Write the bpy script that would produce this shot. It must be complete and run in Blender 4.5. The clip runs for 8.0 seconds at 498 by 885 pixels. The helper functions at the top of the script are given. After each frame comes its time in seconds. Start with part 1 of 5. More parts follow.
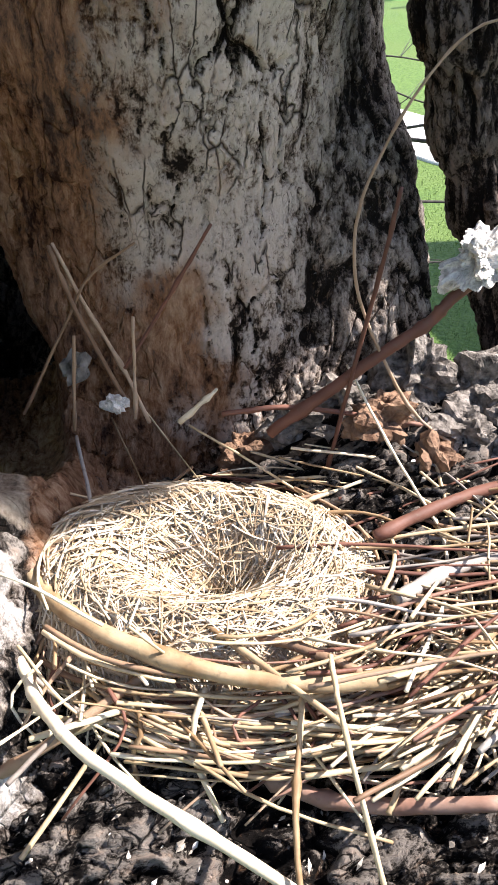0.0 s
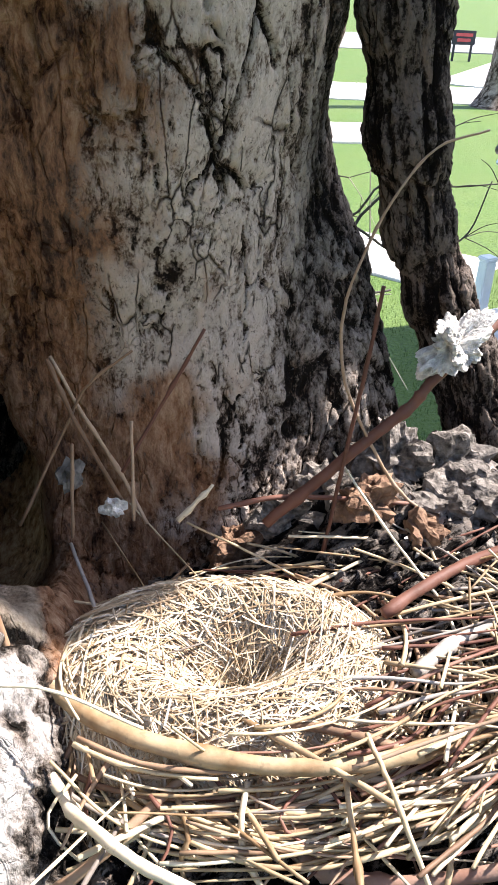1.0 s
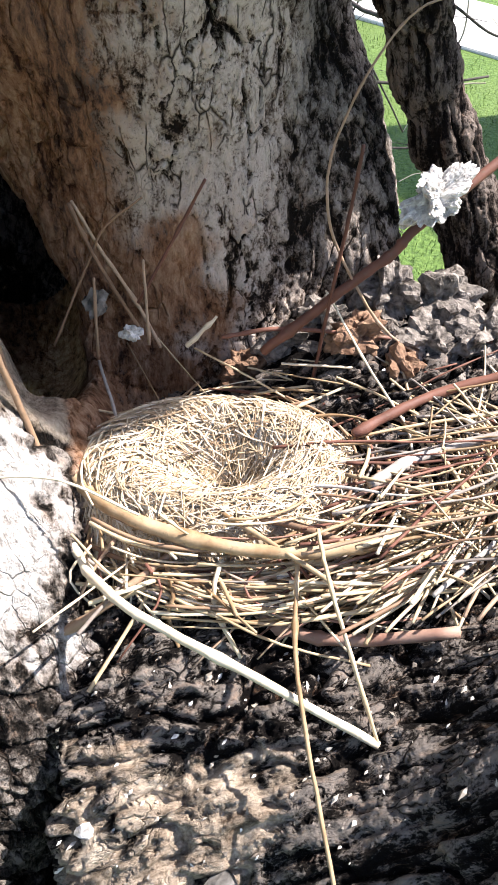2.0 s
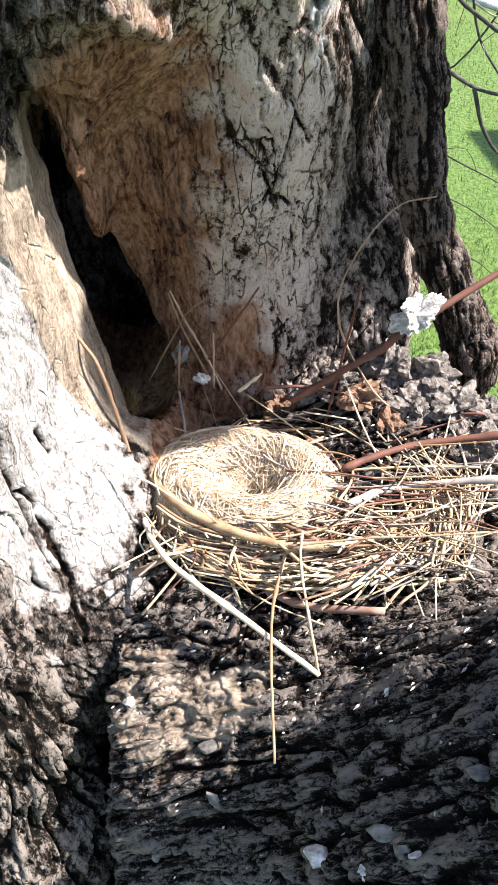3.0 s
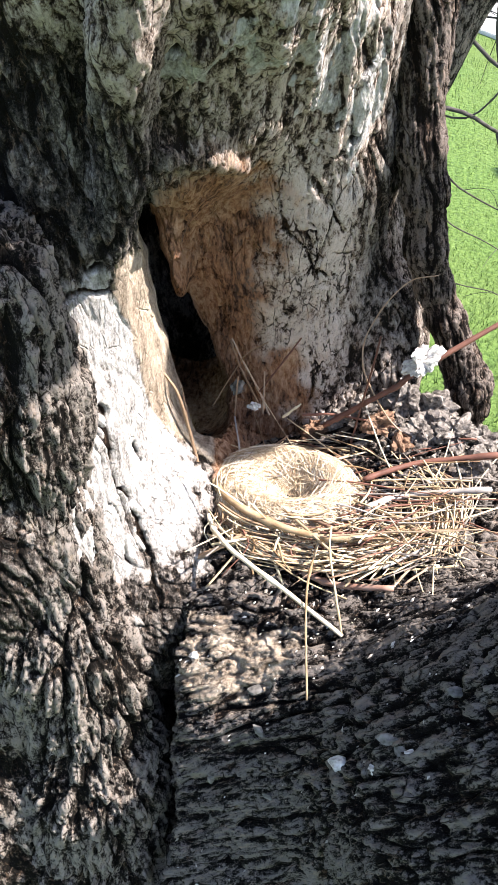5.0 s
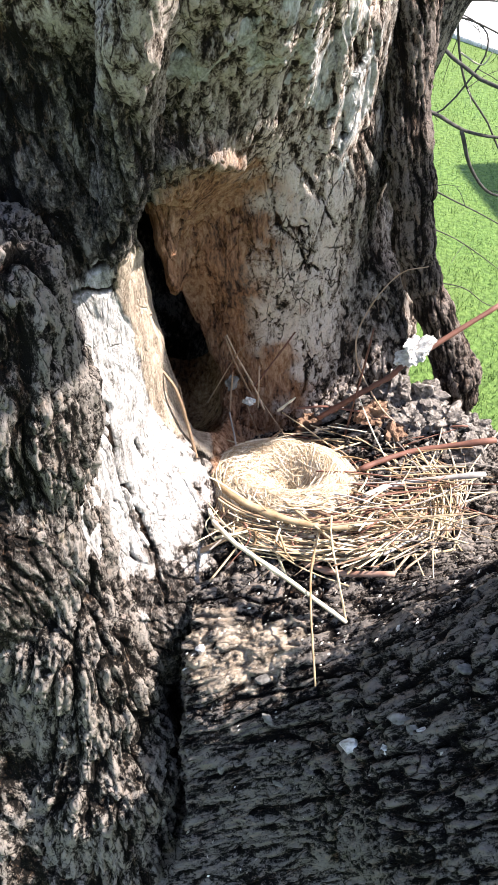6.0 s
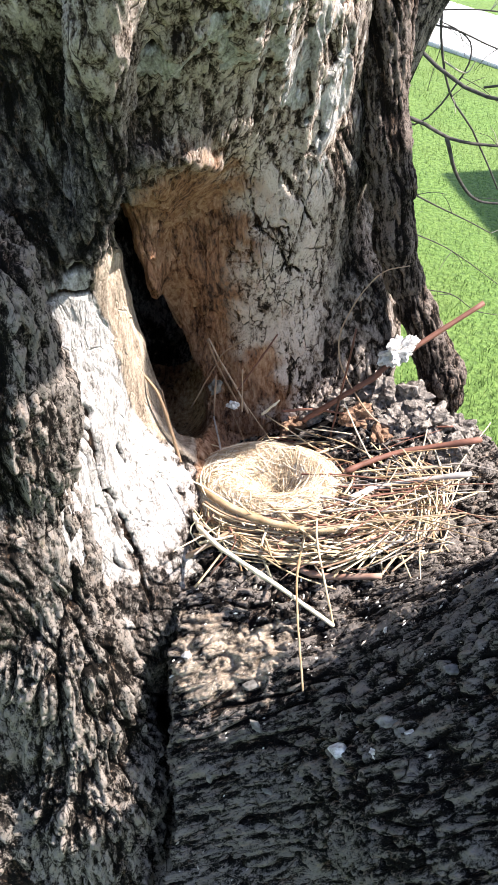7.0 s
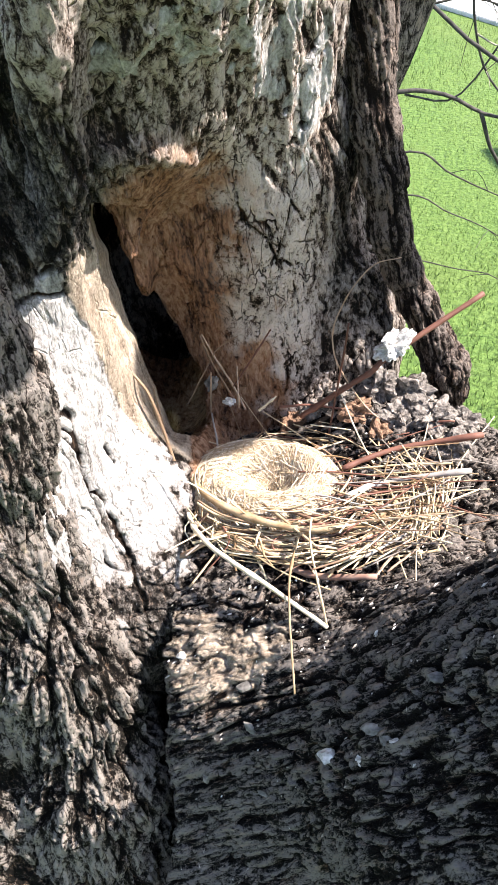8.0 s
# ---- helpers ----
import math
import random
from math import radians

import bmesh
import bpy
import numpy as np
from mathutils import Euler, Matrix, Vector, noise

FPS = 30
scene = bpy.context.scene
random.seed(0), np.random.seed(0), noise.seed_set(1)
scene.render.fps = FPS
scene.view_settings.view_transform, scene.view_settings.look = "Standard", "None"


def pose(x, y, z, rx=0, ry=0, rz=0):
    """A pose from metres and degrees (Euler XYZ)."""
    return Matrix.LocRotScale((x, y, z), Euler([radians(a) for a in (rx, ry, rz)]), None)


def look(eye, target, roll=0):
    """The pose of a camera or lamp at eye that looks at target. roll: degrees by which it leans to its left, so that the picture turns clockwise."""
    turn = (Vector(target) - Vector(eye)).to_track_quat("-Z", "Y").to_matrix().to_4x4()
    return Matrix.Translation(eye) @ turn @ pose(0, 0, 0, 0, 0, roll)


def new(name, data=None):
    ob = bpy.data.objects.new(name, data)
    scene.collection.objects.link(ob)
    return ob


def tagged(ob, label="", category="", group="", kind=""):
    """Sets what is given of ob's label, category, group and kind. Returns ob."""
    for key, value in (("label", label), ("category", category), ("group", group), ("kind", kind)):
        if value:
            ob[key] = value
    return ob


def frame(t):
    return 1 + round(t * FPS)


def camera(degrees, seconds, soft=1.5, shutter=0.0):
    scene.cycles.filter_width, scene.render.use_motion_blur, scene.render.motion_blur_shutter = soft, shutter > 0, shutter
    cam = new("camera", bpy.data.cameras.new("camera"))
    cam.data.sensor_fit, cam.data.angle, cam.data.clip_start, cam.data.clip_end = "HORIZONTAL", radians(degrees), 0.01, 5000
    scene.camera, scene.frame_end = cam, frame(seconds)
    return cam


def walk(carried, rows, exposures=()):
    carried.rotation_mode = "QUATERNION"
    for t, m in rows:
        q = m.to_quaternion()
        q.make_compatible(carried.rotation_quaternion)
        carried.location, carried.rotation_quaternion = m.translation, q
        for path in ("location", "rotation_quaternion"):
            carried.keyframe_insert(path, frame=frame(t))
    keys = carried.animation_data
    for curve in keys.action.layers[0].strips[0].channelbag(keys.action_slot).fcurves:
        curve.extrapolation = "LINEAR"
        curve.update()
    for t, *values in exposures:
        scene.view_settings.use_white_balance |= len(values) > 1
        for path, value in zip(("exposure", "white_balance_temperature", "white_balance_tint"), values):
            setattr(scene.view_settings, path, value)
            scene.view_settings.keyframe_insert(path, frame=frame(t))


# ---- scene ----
cam = camera(33.8, 8.0)
# seconds, eye, yaw to the left of +y, pitch up, roll
PATH = [
    (0, 0.0005, -0.0003, 1.9001, -2.15, -36.94, 3.66),
    (0.2, -0.0220, -0.0175, 1.9063, -6.14, -36.27, 3.99),
    (0.5, -0.0389, 0.0028, 1.9071, -9.99, -34.64, 2.86),
    (0.8, -0.0456, -0.0011, 1.9066, -12.12, -30.41, 2.71),
    (1, -0.0338, -0.0077, 1.9033, -9.34, -29.85, 3.00),
    (1.2, -0.0151, 0.0021, 1.8889, -5.98, -32.66, 2.59),
    (1.5, -0.0012, -0.0056, 1.9021, -2.98, -42.52, 0.60),
    (1.7, -0.0029, -0.0179, 1.9128, -3.21, -43.71, 1.18),
    (2.8, 0.0135, -0.1205, 2.0636, 2.70, -46.28, 2.22),
    (3, 0.0387, -0.1355, 2.0785, 7.02, -46.11, 1.41),
    (3.2, 0.0428, -0.1466, 2.0853, 8.74, -45.35, 2.47),
    (3.5, 0.0316, -0.1924, 2.1086, 8.01, -43.65, 5.12),
    (3.8, 0.0119, -0.2208, 2.1249, 5.07, -43.01, 6.80),
    (4, 0.0063, -0.2313, 2.1388, 4.44, -43.16, 7.26),
    (4.2, 0.0140, -0.2272, 2.1527, 6.73, -44.48, 4.70),
    (4.5, 0.0393, -0.2343, 2.1787, 9.81, -44.97, 0.49),
    (4.7, 0.0451, -0.2346, 2.1769, 10.43, -44.87, 0.73),
    (5.8, -0.0001, -0.2657, 2.1773, 4.63, -43.89, 2.89),
    (6, 0.0186, -0.2555, 2.1789, 6.63, -44.38, 1.10),
    (6.2, 0.0419, -0.2454, 2.1823, 8.08, -44.36, -0.17),
    (6.5, 0.0649, -0.2349, 2.1834, 9.45, -44.59, -2.06),
    (6.8, 0.0485, -0.2438, 2.1760, 7.36, -43.91, -0.65),
    (7, 0.0260, -0.2549, 2.1710, 6.00, -43.60, 0.62),
    (7.3, 0.0146, -0.2645, 2.1748, 5.77, -43.53, 1.25),
    (7.5, 0.0227, -0.2600, 2.1747, 6.47, -43.72, 0.50),
    (7.8, 0.0483, -0.2455, 2.1713, 9.10, -44.24, -1.69),
    (8, 0.0619, -0.2342, 2.1712, 10.25, -44.74, -2.98),
]
EXPOSURES = [(0.0, 1.80, 6450, 16), (3.0, 1.90, 6400, 16), (4.0, 1.94, 6400, 16), (6.0, 2.04, 6400, 16), (8.0, 2.04, 6450, 16)]
walk(cam, [(t, pose(x, y, z, 90 + pitch, 0, yaw) @ pose(0, 0, 0, 0, 0, roll)) for t, x, y, z, yaw, pitch, roll in PATH], EXPOSURES)

# ---- world, sun ----
SUN_AZ, SUN_EL = 10.0, 50.0          # degrees from +x towards +y, above the horizon
world = bpy.data.worlds.new("world")
scene.world = world
world.use_nodes = True
wn = world.node_tree.nodes
sky = wn.new("ShaderNodeTexSky")
sky.sky_type, sky.sun_disc = "NISHITA", False
sky.sun_elevation, sky.sun_rotation = radians(SUN_EL), radians(90 - SUN_AZ)
world.node_tree.links.new(sky.outputs[0], wn["Background"].inputs[0])
wn["Background"].inputs[1].default_value = 0.12
sun = new("sun", bpy.data.lights.new("sun", "SUN"))
sun.data.energy, sun.data.angle, sun.data.color = 5.0, radians(0.53), (1.0, 0.965, 0.91)
SUN_TO = Vector((math.cos(radians(SUN_EL)) * math.cos(radians(SUN_AZ)), math.cos(radians(SUN_EL)) * math.sin(radians(SUN_AZ)), math.sin(radians(SUN_EL))))
sun.matrix_world = look(SUN_TO * 12, (0, 0, 0))

# ---- noise on arrays ----


def hash3(i, j, k, seed):
    h = (i.astype(np.int64) * 73856093 ^ j.astype(np.int64) * 19349663 ^ k.astype(np.int64) * 83492791 ^ (seed * 2654435761)) & 0xFFFFFFFF
    h = ((h ^ (h >> 15)) * 2246822519) & 0xFFFFFFFF
    h = ((h ^ (h >> 13)) * 3266489917) & 0xFFFFFFFF
    return ((h ^ (h >> 16)) & 0xFFFFFF).astype(np.float32) / 16777216.0


def vnoise(p, seed=0):
    """Smooth noise, 0 to 1, at points p (n, 3)."""
    c = np.floor(p)
    f = (p - c).astype(np.float32)
    f = f * f * (3 - 2 * f)
    c = c.astype(np.int64)
    out = 0
    for a in (0, 1):
        for b in (0, 1):
            for d in (0, 1):
                w = (f[:, 0] if a else 1 - f[:, 0]) * (f[:, 1] if b else 1 - f[:, 1]) * (f[:, 2] if d else 1 - f[:, 2])
                out = out + w * hash3(c[:, 0] + a, c[:, 1] + b, c[:, 2] + d, seed)
    return out


def fbm(p, octaves=3, seed=0):
    out, amp, tot = 0, 1.0, 0
    for o in range(octaves):
        out = out + amp * vnoise(p * 2.03 ** o + 17.3 * o, seed + o)
        tot += amp
        amp *= 0.5
    return out / tot


def cells(p, seed=0):
    """Nearest and second distances to jittered points, and a random value for the nearest."""
    c = np.floor(p).astype(np.int64)
    f1 = np.full(len(p), 9.0, np.float32)
    f2 = f1.copy()
    ident = np.zeros(len(p), np.float32)
    for a in (-1, 0, 1):
        for b in (-1, 0, 1):
            for d in (-1, 0, 1):
                i, j, k = c[:, 0] + a, c[:, 1] + b, c[:, 2] + d
                h = hash3(i, j, k, seed)
                g = (h * 97.13) % 1.0
                m = (h * 1013.7) % 1.0
                dist = np.sqrt((i + h - p[:, 0]) ** 2 + (j + g - p[:, 1]) ** 2 + (k + m - p[:, 2]) ** 2).astype(np.float32)
                near = dist < f1
                f2 = np.where(near, f1, np.minimum(f2, dist))
                ident = np.where(near, (h * 331.7) % 1.0, ident)
                f1 = np.where(near, dist, f1)
    return f1, f2, ident


def ramp(a, b, v):
    h = np.clip((v - a) / (b - a), 0, 1)
    return h * h * (3 - 2 * h)


# ---- solid forms: tapered rods, blended ----


def rod(P, a, b):
    ux, uy, uz = b[0] - a[0], b[1] - a[1], b[2] - a[2]
    x, y, z = P[0] - a[0], P[1] - a[1], P[2] - a[2]
    h = np.clip((x * ux + y * uy + z * uz) / (ux * ux + uy * uy + uz * uz), 0, 1)
    return np.sqrt((x - h * ux) ** 2 + (y - h * uy) ** 2 + (z - h * uz) ** 2) - (a[3] + (b[3] - a[3]) * h)


def blend(a, b, k):
    h = np.clip(0.5 + 0.5 * (b - a) / k, 0, 1)
    return b + (a - b) * h - k * h * (1 - h)


def rods(P, knots, k=0.03):
    d = None
    for p, q in zip(knots, knots[1:]):
        s = rod(P, p, q)
        d = s if d is None else blend(d, s, k)
    return d


def skin(field, low, high, step):
    """Vertices and quads of the surface where field is zero, in a box."""
    ax = [np.arange(low[i], high[i], step, dtype=np.float32) for i in range(3)]
    n = [len(a) for a in ax]
    v = np.empty(n, np.float32)
    for i in range(0, n[0], 24):
        v[i:i + 24] = field(np.meshgrid(ax[0][i:i + 24], ax[1], ax[2], indexing="ij"))
    # close the box
    for s in ((0,), (-1,)):
        v[s[0]], v[:, s[0]], v[:, :, s[0]] = np.maximum(v[s[0]], step / 2), np.maximum(v[:, s[0]], step / 2), np.maximum(v[:, :, s[0]], step / 2)
    ins = v < 0
    cnt = sum(ins[a:n[0] - 1 + a, b:n[1] - 1 + b, d:n[2] - 1 + d].astype(np.int8) for a in (0, 1) for b in (0, 1) for d in (0, 1))
    act = np.argwhere((cnt > 0) & (cnt < 8))
    num = np.full((n[0] - 1, n[1] - 1, n[2] - 1), -1, np.int32)
    num[act[:, 0], act[:, 1], act[:, 2]] = np.arange(len(act))
    tot = np.zeros((len(act), 3), np.float32)
    k = np.zeros((len(act), 1), np.float32)
    corner = [(a, b, d) for a in (0, 1) for b in (0, 1) for d in (0, 1)]
    for c in corner:
        for axis in range(3):
            if c[axis]:
                continue
            e = list(c)
            e[axis] = 1
            va = v[act[:, 0] + c[0], act[:, 1] + c[1], act[:, 2] + c[2]]
            vb = v[act[:, 0] + e[0], act[:, 1] + e[1], act[:, 2] + e[2]]
            hit = (va < 0) != (vb < 0)
            t = np.where(hit, va / np.where(hit, va - vb, 1), 0)
            q = np.tile(np.array(c, np.float32), (len(act), 1))
            q[:, axis] = t
            tot += q * hit[:, None]
            k += hit[:, None]
    verts = np.array(low, np.float32) + (act + tot / k) * step
    quads = []
    for axis in range(3):
        u, w = (axis + 1) % 3, (axis + 2) % 3
        lo = [slice(None)] * 3
        hi = [slice(None)] * 3
        lo[axis], hi[axis] = slice(0, -1), slice(1, None)
        a, b = ins[tuple(lo)], ins[tuple(hi)]
        e = np.argwhere(a != b)
        e = e[(e[:, u] > 0) & (e[:, w] > 0) & (e[:, u] < n[u] - 1) & (e[:, w] < n[w] - 1)]
        q = []
        for du, dw in ((-1, -1), (0, -1), (0, 0), (-1, 0)):
            f = e.copy()
            f[:, u] += du
            f[:, w] += dw
            q.append(num[f[:, 0], f[:, 1], f[:, 2]])
        q = np.stack(q, 1)
        flip = ~a[e[:, 0], e[:, 1], e[:, 2]]
        q[flip] = q[flip][:, ::-1]
        quads.append(q)
    return verts, np.concatenate(quads)


def finer(v, q):
    """Each quad split into four."""
    e = np.concatenate([q[:, [i, (i + 1) % 4]] for i in range(4)])
    key = np.sort(e, 1)
    flat = key[:, 0].astype(np.int64) * len(v) + key[:, 1]
    u, first, inv = np.unique(flat, return_index=True, return_inverse=True)
    mid = (v[key[first, 0]] + v[key[first, 1]]) / 2
    cen = v[q].mean(1)
    m = (inv.reshape(4, len(q)) + len(v)).astype(np.int32)
    c = np.arange(len(q)) + len(v) + len(mid)
    out = np.concatenate([np.stack([q[:, i], m[i], c, m[(i + 3) % 4]], 1) for i in range(4)])
    return np.concatenate([v, mid, cen]).astype(np.float32), out.astype(np.int32)


def raw_mesh(name, v, q, smooth=True):
    me = bpy.data.meshes.new(name)
    me.vertices.add(len(v))
    me.vertices.foreach_set("co", np.ascontiguousarray(v, np.float32).ravel())
    k = q.shape[1]
    me.loops.add(q.size)
    me.loops.foreach_set("vertex_index", np.ascontiguousarray(q, np.int32).ravel())
    me.polygons.add(len(q))
    me.polygons.foreach_set("loop_start", np.arange(0, q.size, k, dtype=np.int32))
    me.update(calc_edges=True)
    me.polygons.foreach_set("use_smooth", np.full(len(q), smooth))
    return me


def normals_of(me):
    nrm = np.empty(len(me.vertices) * 3, np.float32)
    me.vertex_normals.foreach_get("vector", nrm)
    return nrm.reshape(-1, 3)


def attribute(me, name, values):
    a = me.attributes.new(name, "FLOAT", "POINT")
    a.data.foreach_set("value", np.ascontiguousarray(values, np.float32))


def link_part(name, me, material, parent, label=""):
    ob = new(name, me)
    me.materials.append(material)
    ob.parent = parent
    if label:
        tagged(ob, label)
    return ob


def part(name, bm, material, parent, label=""):
    me = bpy.data.meshes.new(name)
    bm.to_mesh(me)
    bm.free()
    return link_part(name, me, material, parent, label)


# ---- materials ----


class Mat:
    """Short hand for a node material."""

    def __init__(self, name, rough=0.8):
        self.m = bpy.data.materials.new(name)
        self.m.use_nodes = True
        self.t = self.m.node_tree
        self.b = self.t.nodes["Principled BSDF"]
        self.b.inputs["Roughness"].default_value = rough
        self.b.inputs["Specular IOR Level"].default_value = 0.25
        self.co = self.t.nodes.new("ShaderNodeTexCoord").outputs["Object"]

    def node(self, kind, **io):
        n = self.t.nodes.new(kind)
        for k, v in io.items():
            self.put(n.inputs[k.replace("_", " ")], v)
        return n

    def put(self, socket, v):
        if isinstance(v, bpy.types.NodeSocket):
            self.t.links.new(v, socket)
        else:
            socket.default_value = v

    def scaled(self, sx, sy, sz):
        n = self.node("ShaderNodeMapping", Vector=self.co)
        n.inputs["Scale"].default_value = (sx, sy, sz)
        return n.outputs[0]

    def noise(self, scale, detail=4, vec=None, rough=0.55):
        n = self.node("ShaderNodeTexNoise", Vector=vec or self.co, Scale=scale, Detail=detail, Roughness=rough)
        return n.outputs[0]

    def cellular(self, scale, vec=None, feature="DISTANCE_TO_EDGE"):
        n = self.t.nodes.new("ShaderNodeTexVoronoi")
        n.feature = feature
        self.put(n.inputs["Vector"], vec or self.co)
        n.inputs["Scale"].default_value = scale
        return n.outputs[0]

    def attr(self, name):
        n = self.t.nodes.new("ShaderNodeAttribute")
        n.attribute_name = name
        return n.outputs["Fac"]

    def math(self, op, a, b=0.0, clamp=False):
        n = self.t.nodes.new("ShaderNodeMath")
        n.operation, n.use_clamp = op, clamp
        self.put(n.inputs[0], a)
        self.put(n.inputs[1], b)
        return n.outputs[0]

    def range(self, v, a, b, c=0.0, d=1.0):
        n = self.t.nodes.new("ShaderNodeMapRange")
        self.put(n.inputs[0], v)
        for i, x in enumerate((a, b, c, d)):
            n.inputs[i + 1].default_value = x
        return n.outputs[0]

    def colours(self, fac, *stops):
        n = self.t.nodes.new("ShaderNodeValToRGB")
        self.put(n.inputs[0], fac)
        el = n.color_ramp.elements
        while len(el) < len(stops):
            el.new(0.5)
        for e, (p, c) in zip(el, stops):
            e.position, e.color = p, (*c, 1)
        return n.outputs[0]

    def mix(self, fac, a, b, how="MIX"):
        n = self.t.nodes.new("ShaderNodeMix")
        n.data_type, n.blend_type = "RGBA", how
        self.put(n.inputs[0], fac)
        for s, v in ((n.inputs[6], a), (n.inputs[7], b)):
            self.put(s, v if isinstance(v, bpy.types.NodeSocket) else (*v, 1))
        return n.outputs[2]

    def random(self):
        return self.t.nodes.new("ShaderNodeObjectInfo").outputs["Random"]

    def island(self):
        return self.t.nodes.new("ShaderNodeNewGeometry").outputs["Random Per Island"]

    def finish(self, colour, height=None, depth=0.001, strength=0.6):
        self.put(self.b.inputs["Base Color"], colour if isinstance(colour, bpy.types.NodeSocket) else (*colour, 1))
        if height is not None:
            n = self.node("ShaderNodeBump", Height=height, Distance=depth, Strength=strength)
            self.put(self.b.inputs["Normal"], n.outputs[0])
        return self.m


def bark_material(name, inner, mid, outer, grain_along=(0, 0, 1), fibre=0.35):
    """Bark: weathered plates, old fissure tissue darkened for the shade there; bleached, barkless and rotten wood by
    zones.
    """
    m = Mat(name, 0.92)
    m.b.inputs["Specular IOR Level"].default_value = 0.06
    turn = Vector(grain_along).rotation_difference(Vector((0, 0, 1))).to_euler()
    base = m.node("ShaderNodeMapping", Vector=m.co)
    base.inputs["Rotation"].default_value = turn
    wob = m.t.nodes.new("ShaderNodeTexNoise")
    m.put(wob.inputs["Vector"], base.outputs[0])
    wob.inputs["Scale"].default_value, wob.inputs["Detail"].default_value = 70, 4
    sub = m.node("ShaderNodeVectorMath")
    sub.operation = "MULTIPLY_ADD"
    m.put(sub.inputs[0], wob.outputs["Color"])
    sub.inputs[1].default_value, sub.inputs[2].default_value = (0.006, 0.006, 0.006), (-0.003, -0.003, -0.003)
    add = m.node("ShaderNodeVectorMath")
    m.put(add.inputs[0], base.outputs[0])
    m.put(add.inputs[1], sub.outputs[0])
    warped = add.outputs[0]

    def along(k, src=warped):
        n = m.node("ShaderNodeMapping", Vector=src)
        n.inputs["Scale"].default_value = (1, 1, k)
        return n.outputs[0]

    fine = m.noise(300, 7, along(fibre), 0.72)
    strand = m.noise(190, 6, along(0.14), 0.7)
    fleck = m.noise(520, 5, along(0.7), 0.7)
    patch = m.noise(24, 5, along(0.5), 0.6)
    net1 = m.range(m.cellular(105, along(0.25)), 0.0, 0.04)
    net2 = m.range(m.cellular(270, along(0.55)), 0.0, 0.07)
    net1 = m.math("MAXIMUM", net1, m.range(m.noise(40, 4), 0.46, 0.52))
    net2 = m.math("MAXIMUM", net2, m.range(m.noise(70, 4), 0.40, 0.46))
    mottle = m.noise(110, 6, along(0.6), 0.75)
    speck = m.noise(900, 3, along(0.8), 0.6)
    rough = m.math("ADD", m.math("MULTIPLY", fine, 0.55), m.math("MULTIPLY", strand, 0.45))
    # low relief goes dark: shade of the fissures is put into the colour
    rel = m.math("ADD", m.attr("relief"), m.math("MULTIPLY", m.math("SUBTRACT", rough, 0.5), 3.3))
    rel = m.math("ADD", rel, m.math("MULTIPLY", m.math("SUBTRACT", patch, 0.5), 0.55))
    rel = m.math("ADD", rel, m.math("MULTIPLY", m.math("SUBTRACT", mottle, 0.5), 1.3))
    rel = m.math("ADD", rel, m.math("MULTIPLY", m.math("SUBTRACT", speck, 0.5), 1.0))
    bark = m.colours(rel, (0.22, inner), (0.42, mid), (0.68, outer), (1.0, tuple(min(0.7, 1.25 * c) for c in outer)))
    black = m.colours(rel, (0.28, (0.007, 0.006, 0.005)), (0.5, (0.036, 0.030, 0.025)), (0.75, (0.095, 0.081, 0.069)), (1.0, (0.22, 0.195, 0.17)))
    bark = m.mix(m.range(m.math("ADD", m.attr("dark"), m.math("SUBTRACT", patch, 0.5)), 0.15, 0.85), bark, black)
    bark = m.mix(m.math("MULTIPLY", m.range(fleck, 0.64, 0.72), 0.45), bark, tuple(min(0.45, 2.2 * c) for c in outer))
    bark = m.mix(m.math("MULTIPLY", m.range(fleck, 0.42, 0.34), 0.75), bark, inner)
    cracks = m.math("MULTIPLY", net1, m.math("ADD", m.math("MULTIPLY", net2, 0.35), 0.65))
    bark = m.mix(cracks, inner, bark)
    # pale tone for bleached wood and for sunlit strips painted on the cords
    bleach_sunlit = m.colours(m.math("ADD", m.math("MULTIPLY", strand, 0.6), m.math("MULTIPLY", fleck, 0.4)), (0.36, (0.045, 0.037, 0.031)), (0.45, (0.27, 0.25, 0.225)), (0.60, (0.54, 0.515, 0.48)))
    wood = m.colours(m.math("ADD", m.math("MULTIPLY", m.noise(90, 6, along(0.10), 0.65), 0.6), m.math("MULTIPLY", fleck, 0.4)), (0.36, (0.07, 0.05, 0.034)), (0.5, (0.31, 0.245, 0.18)), (0.66, (0.52, 0.44, 0.34)))
    rot = m.colours(m.math("ADD", m.math("MULTIPLY", rough, 0.75), m.math("MULTIPLY", patch, 0.25)), (0.41, (0.030, 0.012, 0.007)), (0.5, (0.24, 0.115, 0.056)), (0.63, (0.46, 0.30, 0.19)))
    c = m.mix(m.range(m.math("ADD", m.attr("bare_sunlit"), m.math("MULTIPLY", m.math("SUBTRACT", rough, 0.5), 1.4)), 0.3, 0.7), bark, m.mix(m.range(m.attr("relief"), 0.15, 0.5), inner, bleach_sunlit))
    c = m.mix(m.range(m.math("ADD", m.attr("wood"), m.math("MULTIPLY", m.math("SUBTRACT", rough, 0.5), 1.6)), 0.3, 0.7), c, wood)
    c = m.mix(m.range(m.math("ADD", m.attr("rot"), m.math("MULTIPLY", m.math("SUBTRACT", rough, 0.5), 1.8)), 0.05, 0.75, 0, 0.92), c, rot)
    h = m.math("ADD", m.math("MULTIPLY", rough, 1.0), m.math("MULTIPLY", cracks, 0.35))
    h = m.math("ADD", h, m.math("ADD", m.math("MULTIPLY", fleck, 0.35), m.math("MULTIPLY", mottle, 0.5)))
    return m.finish(c, h, 0.004, 1.0)


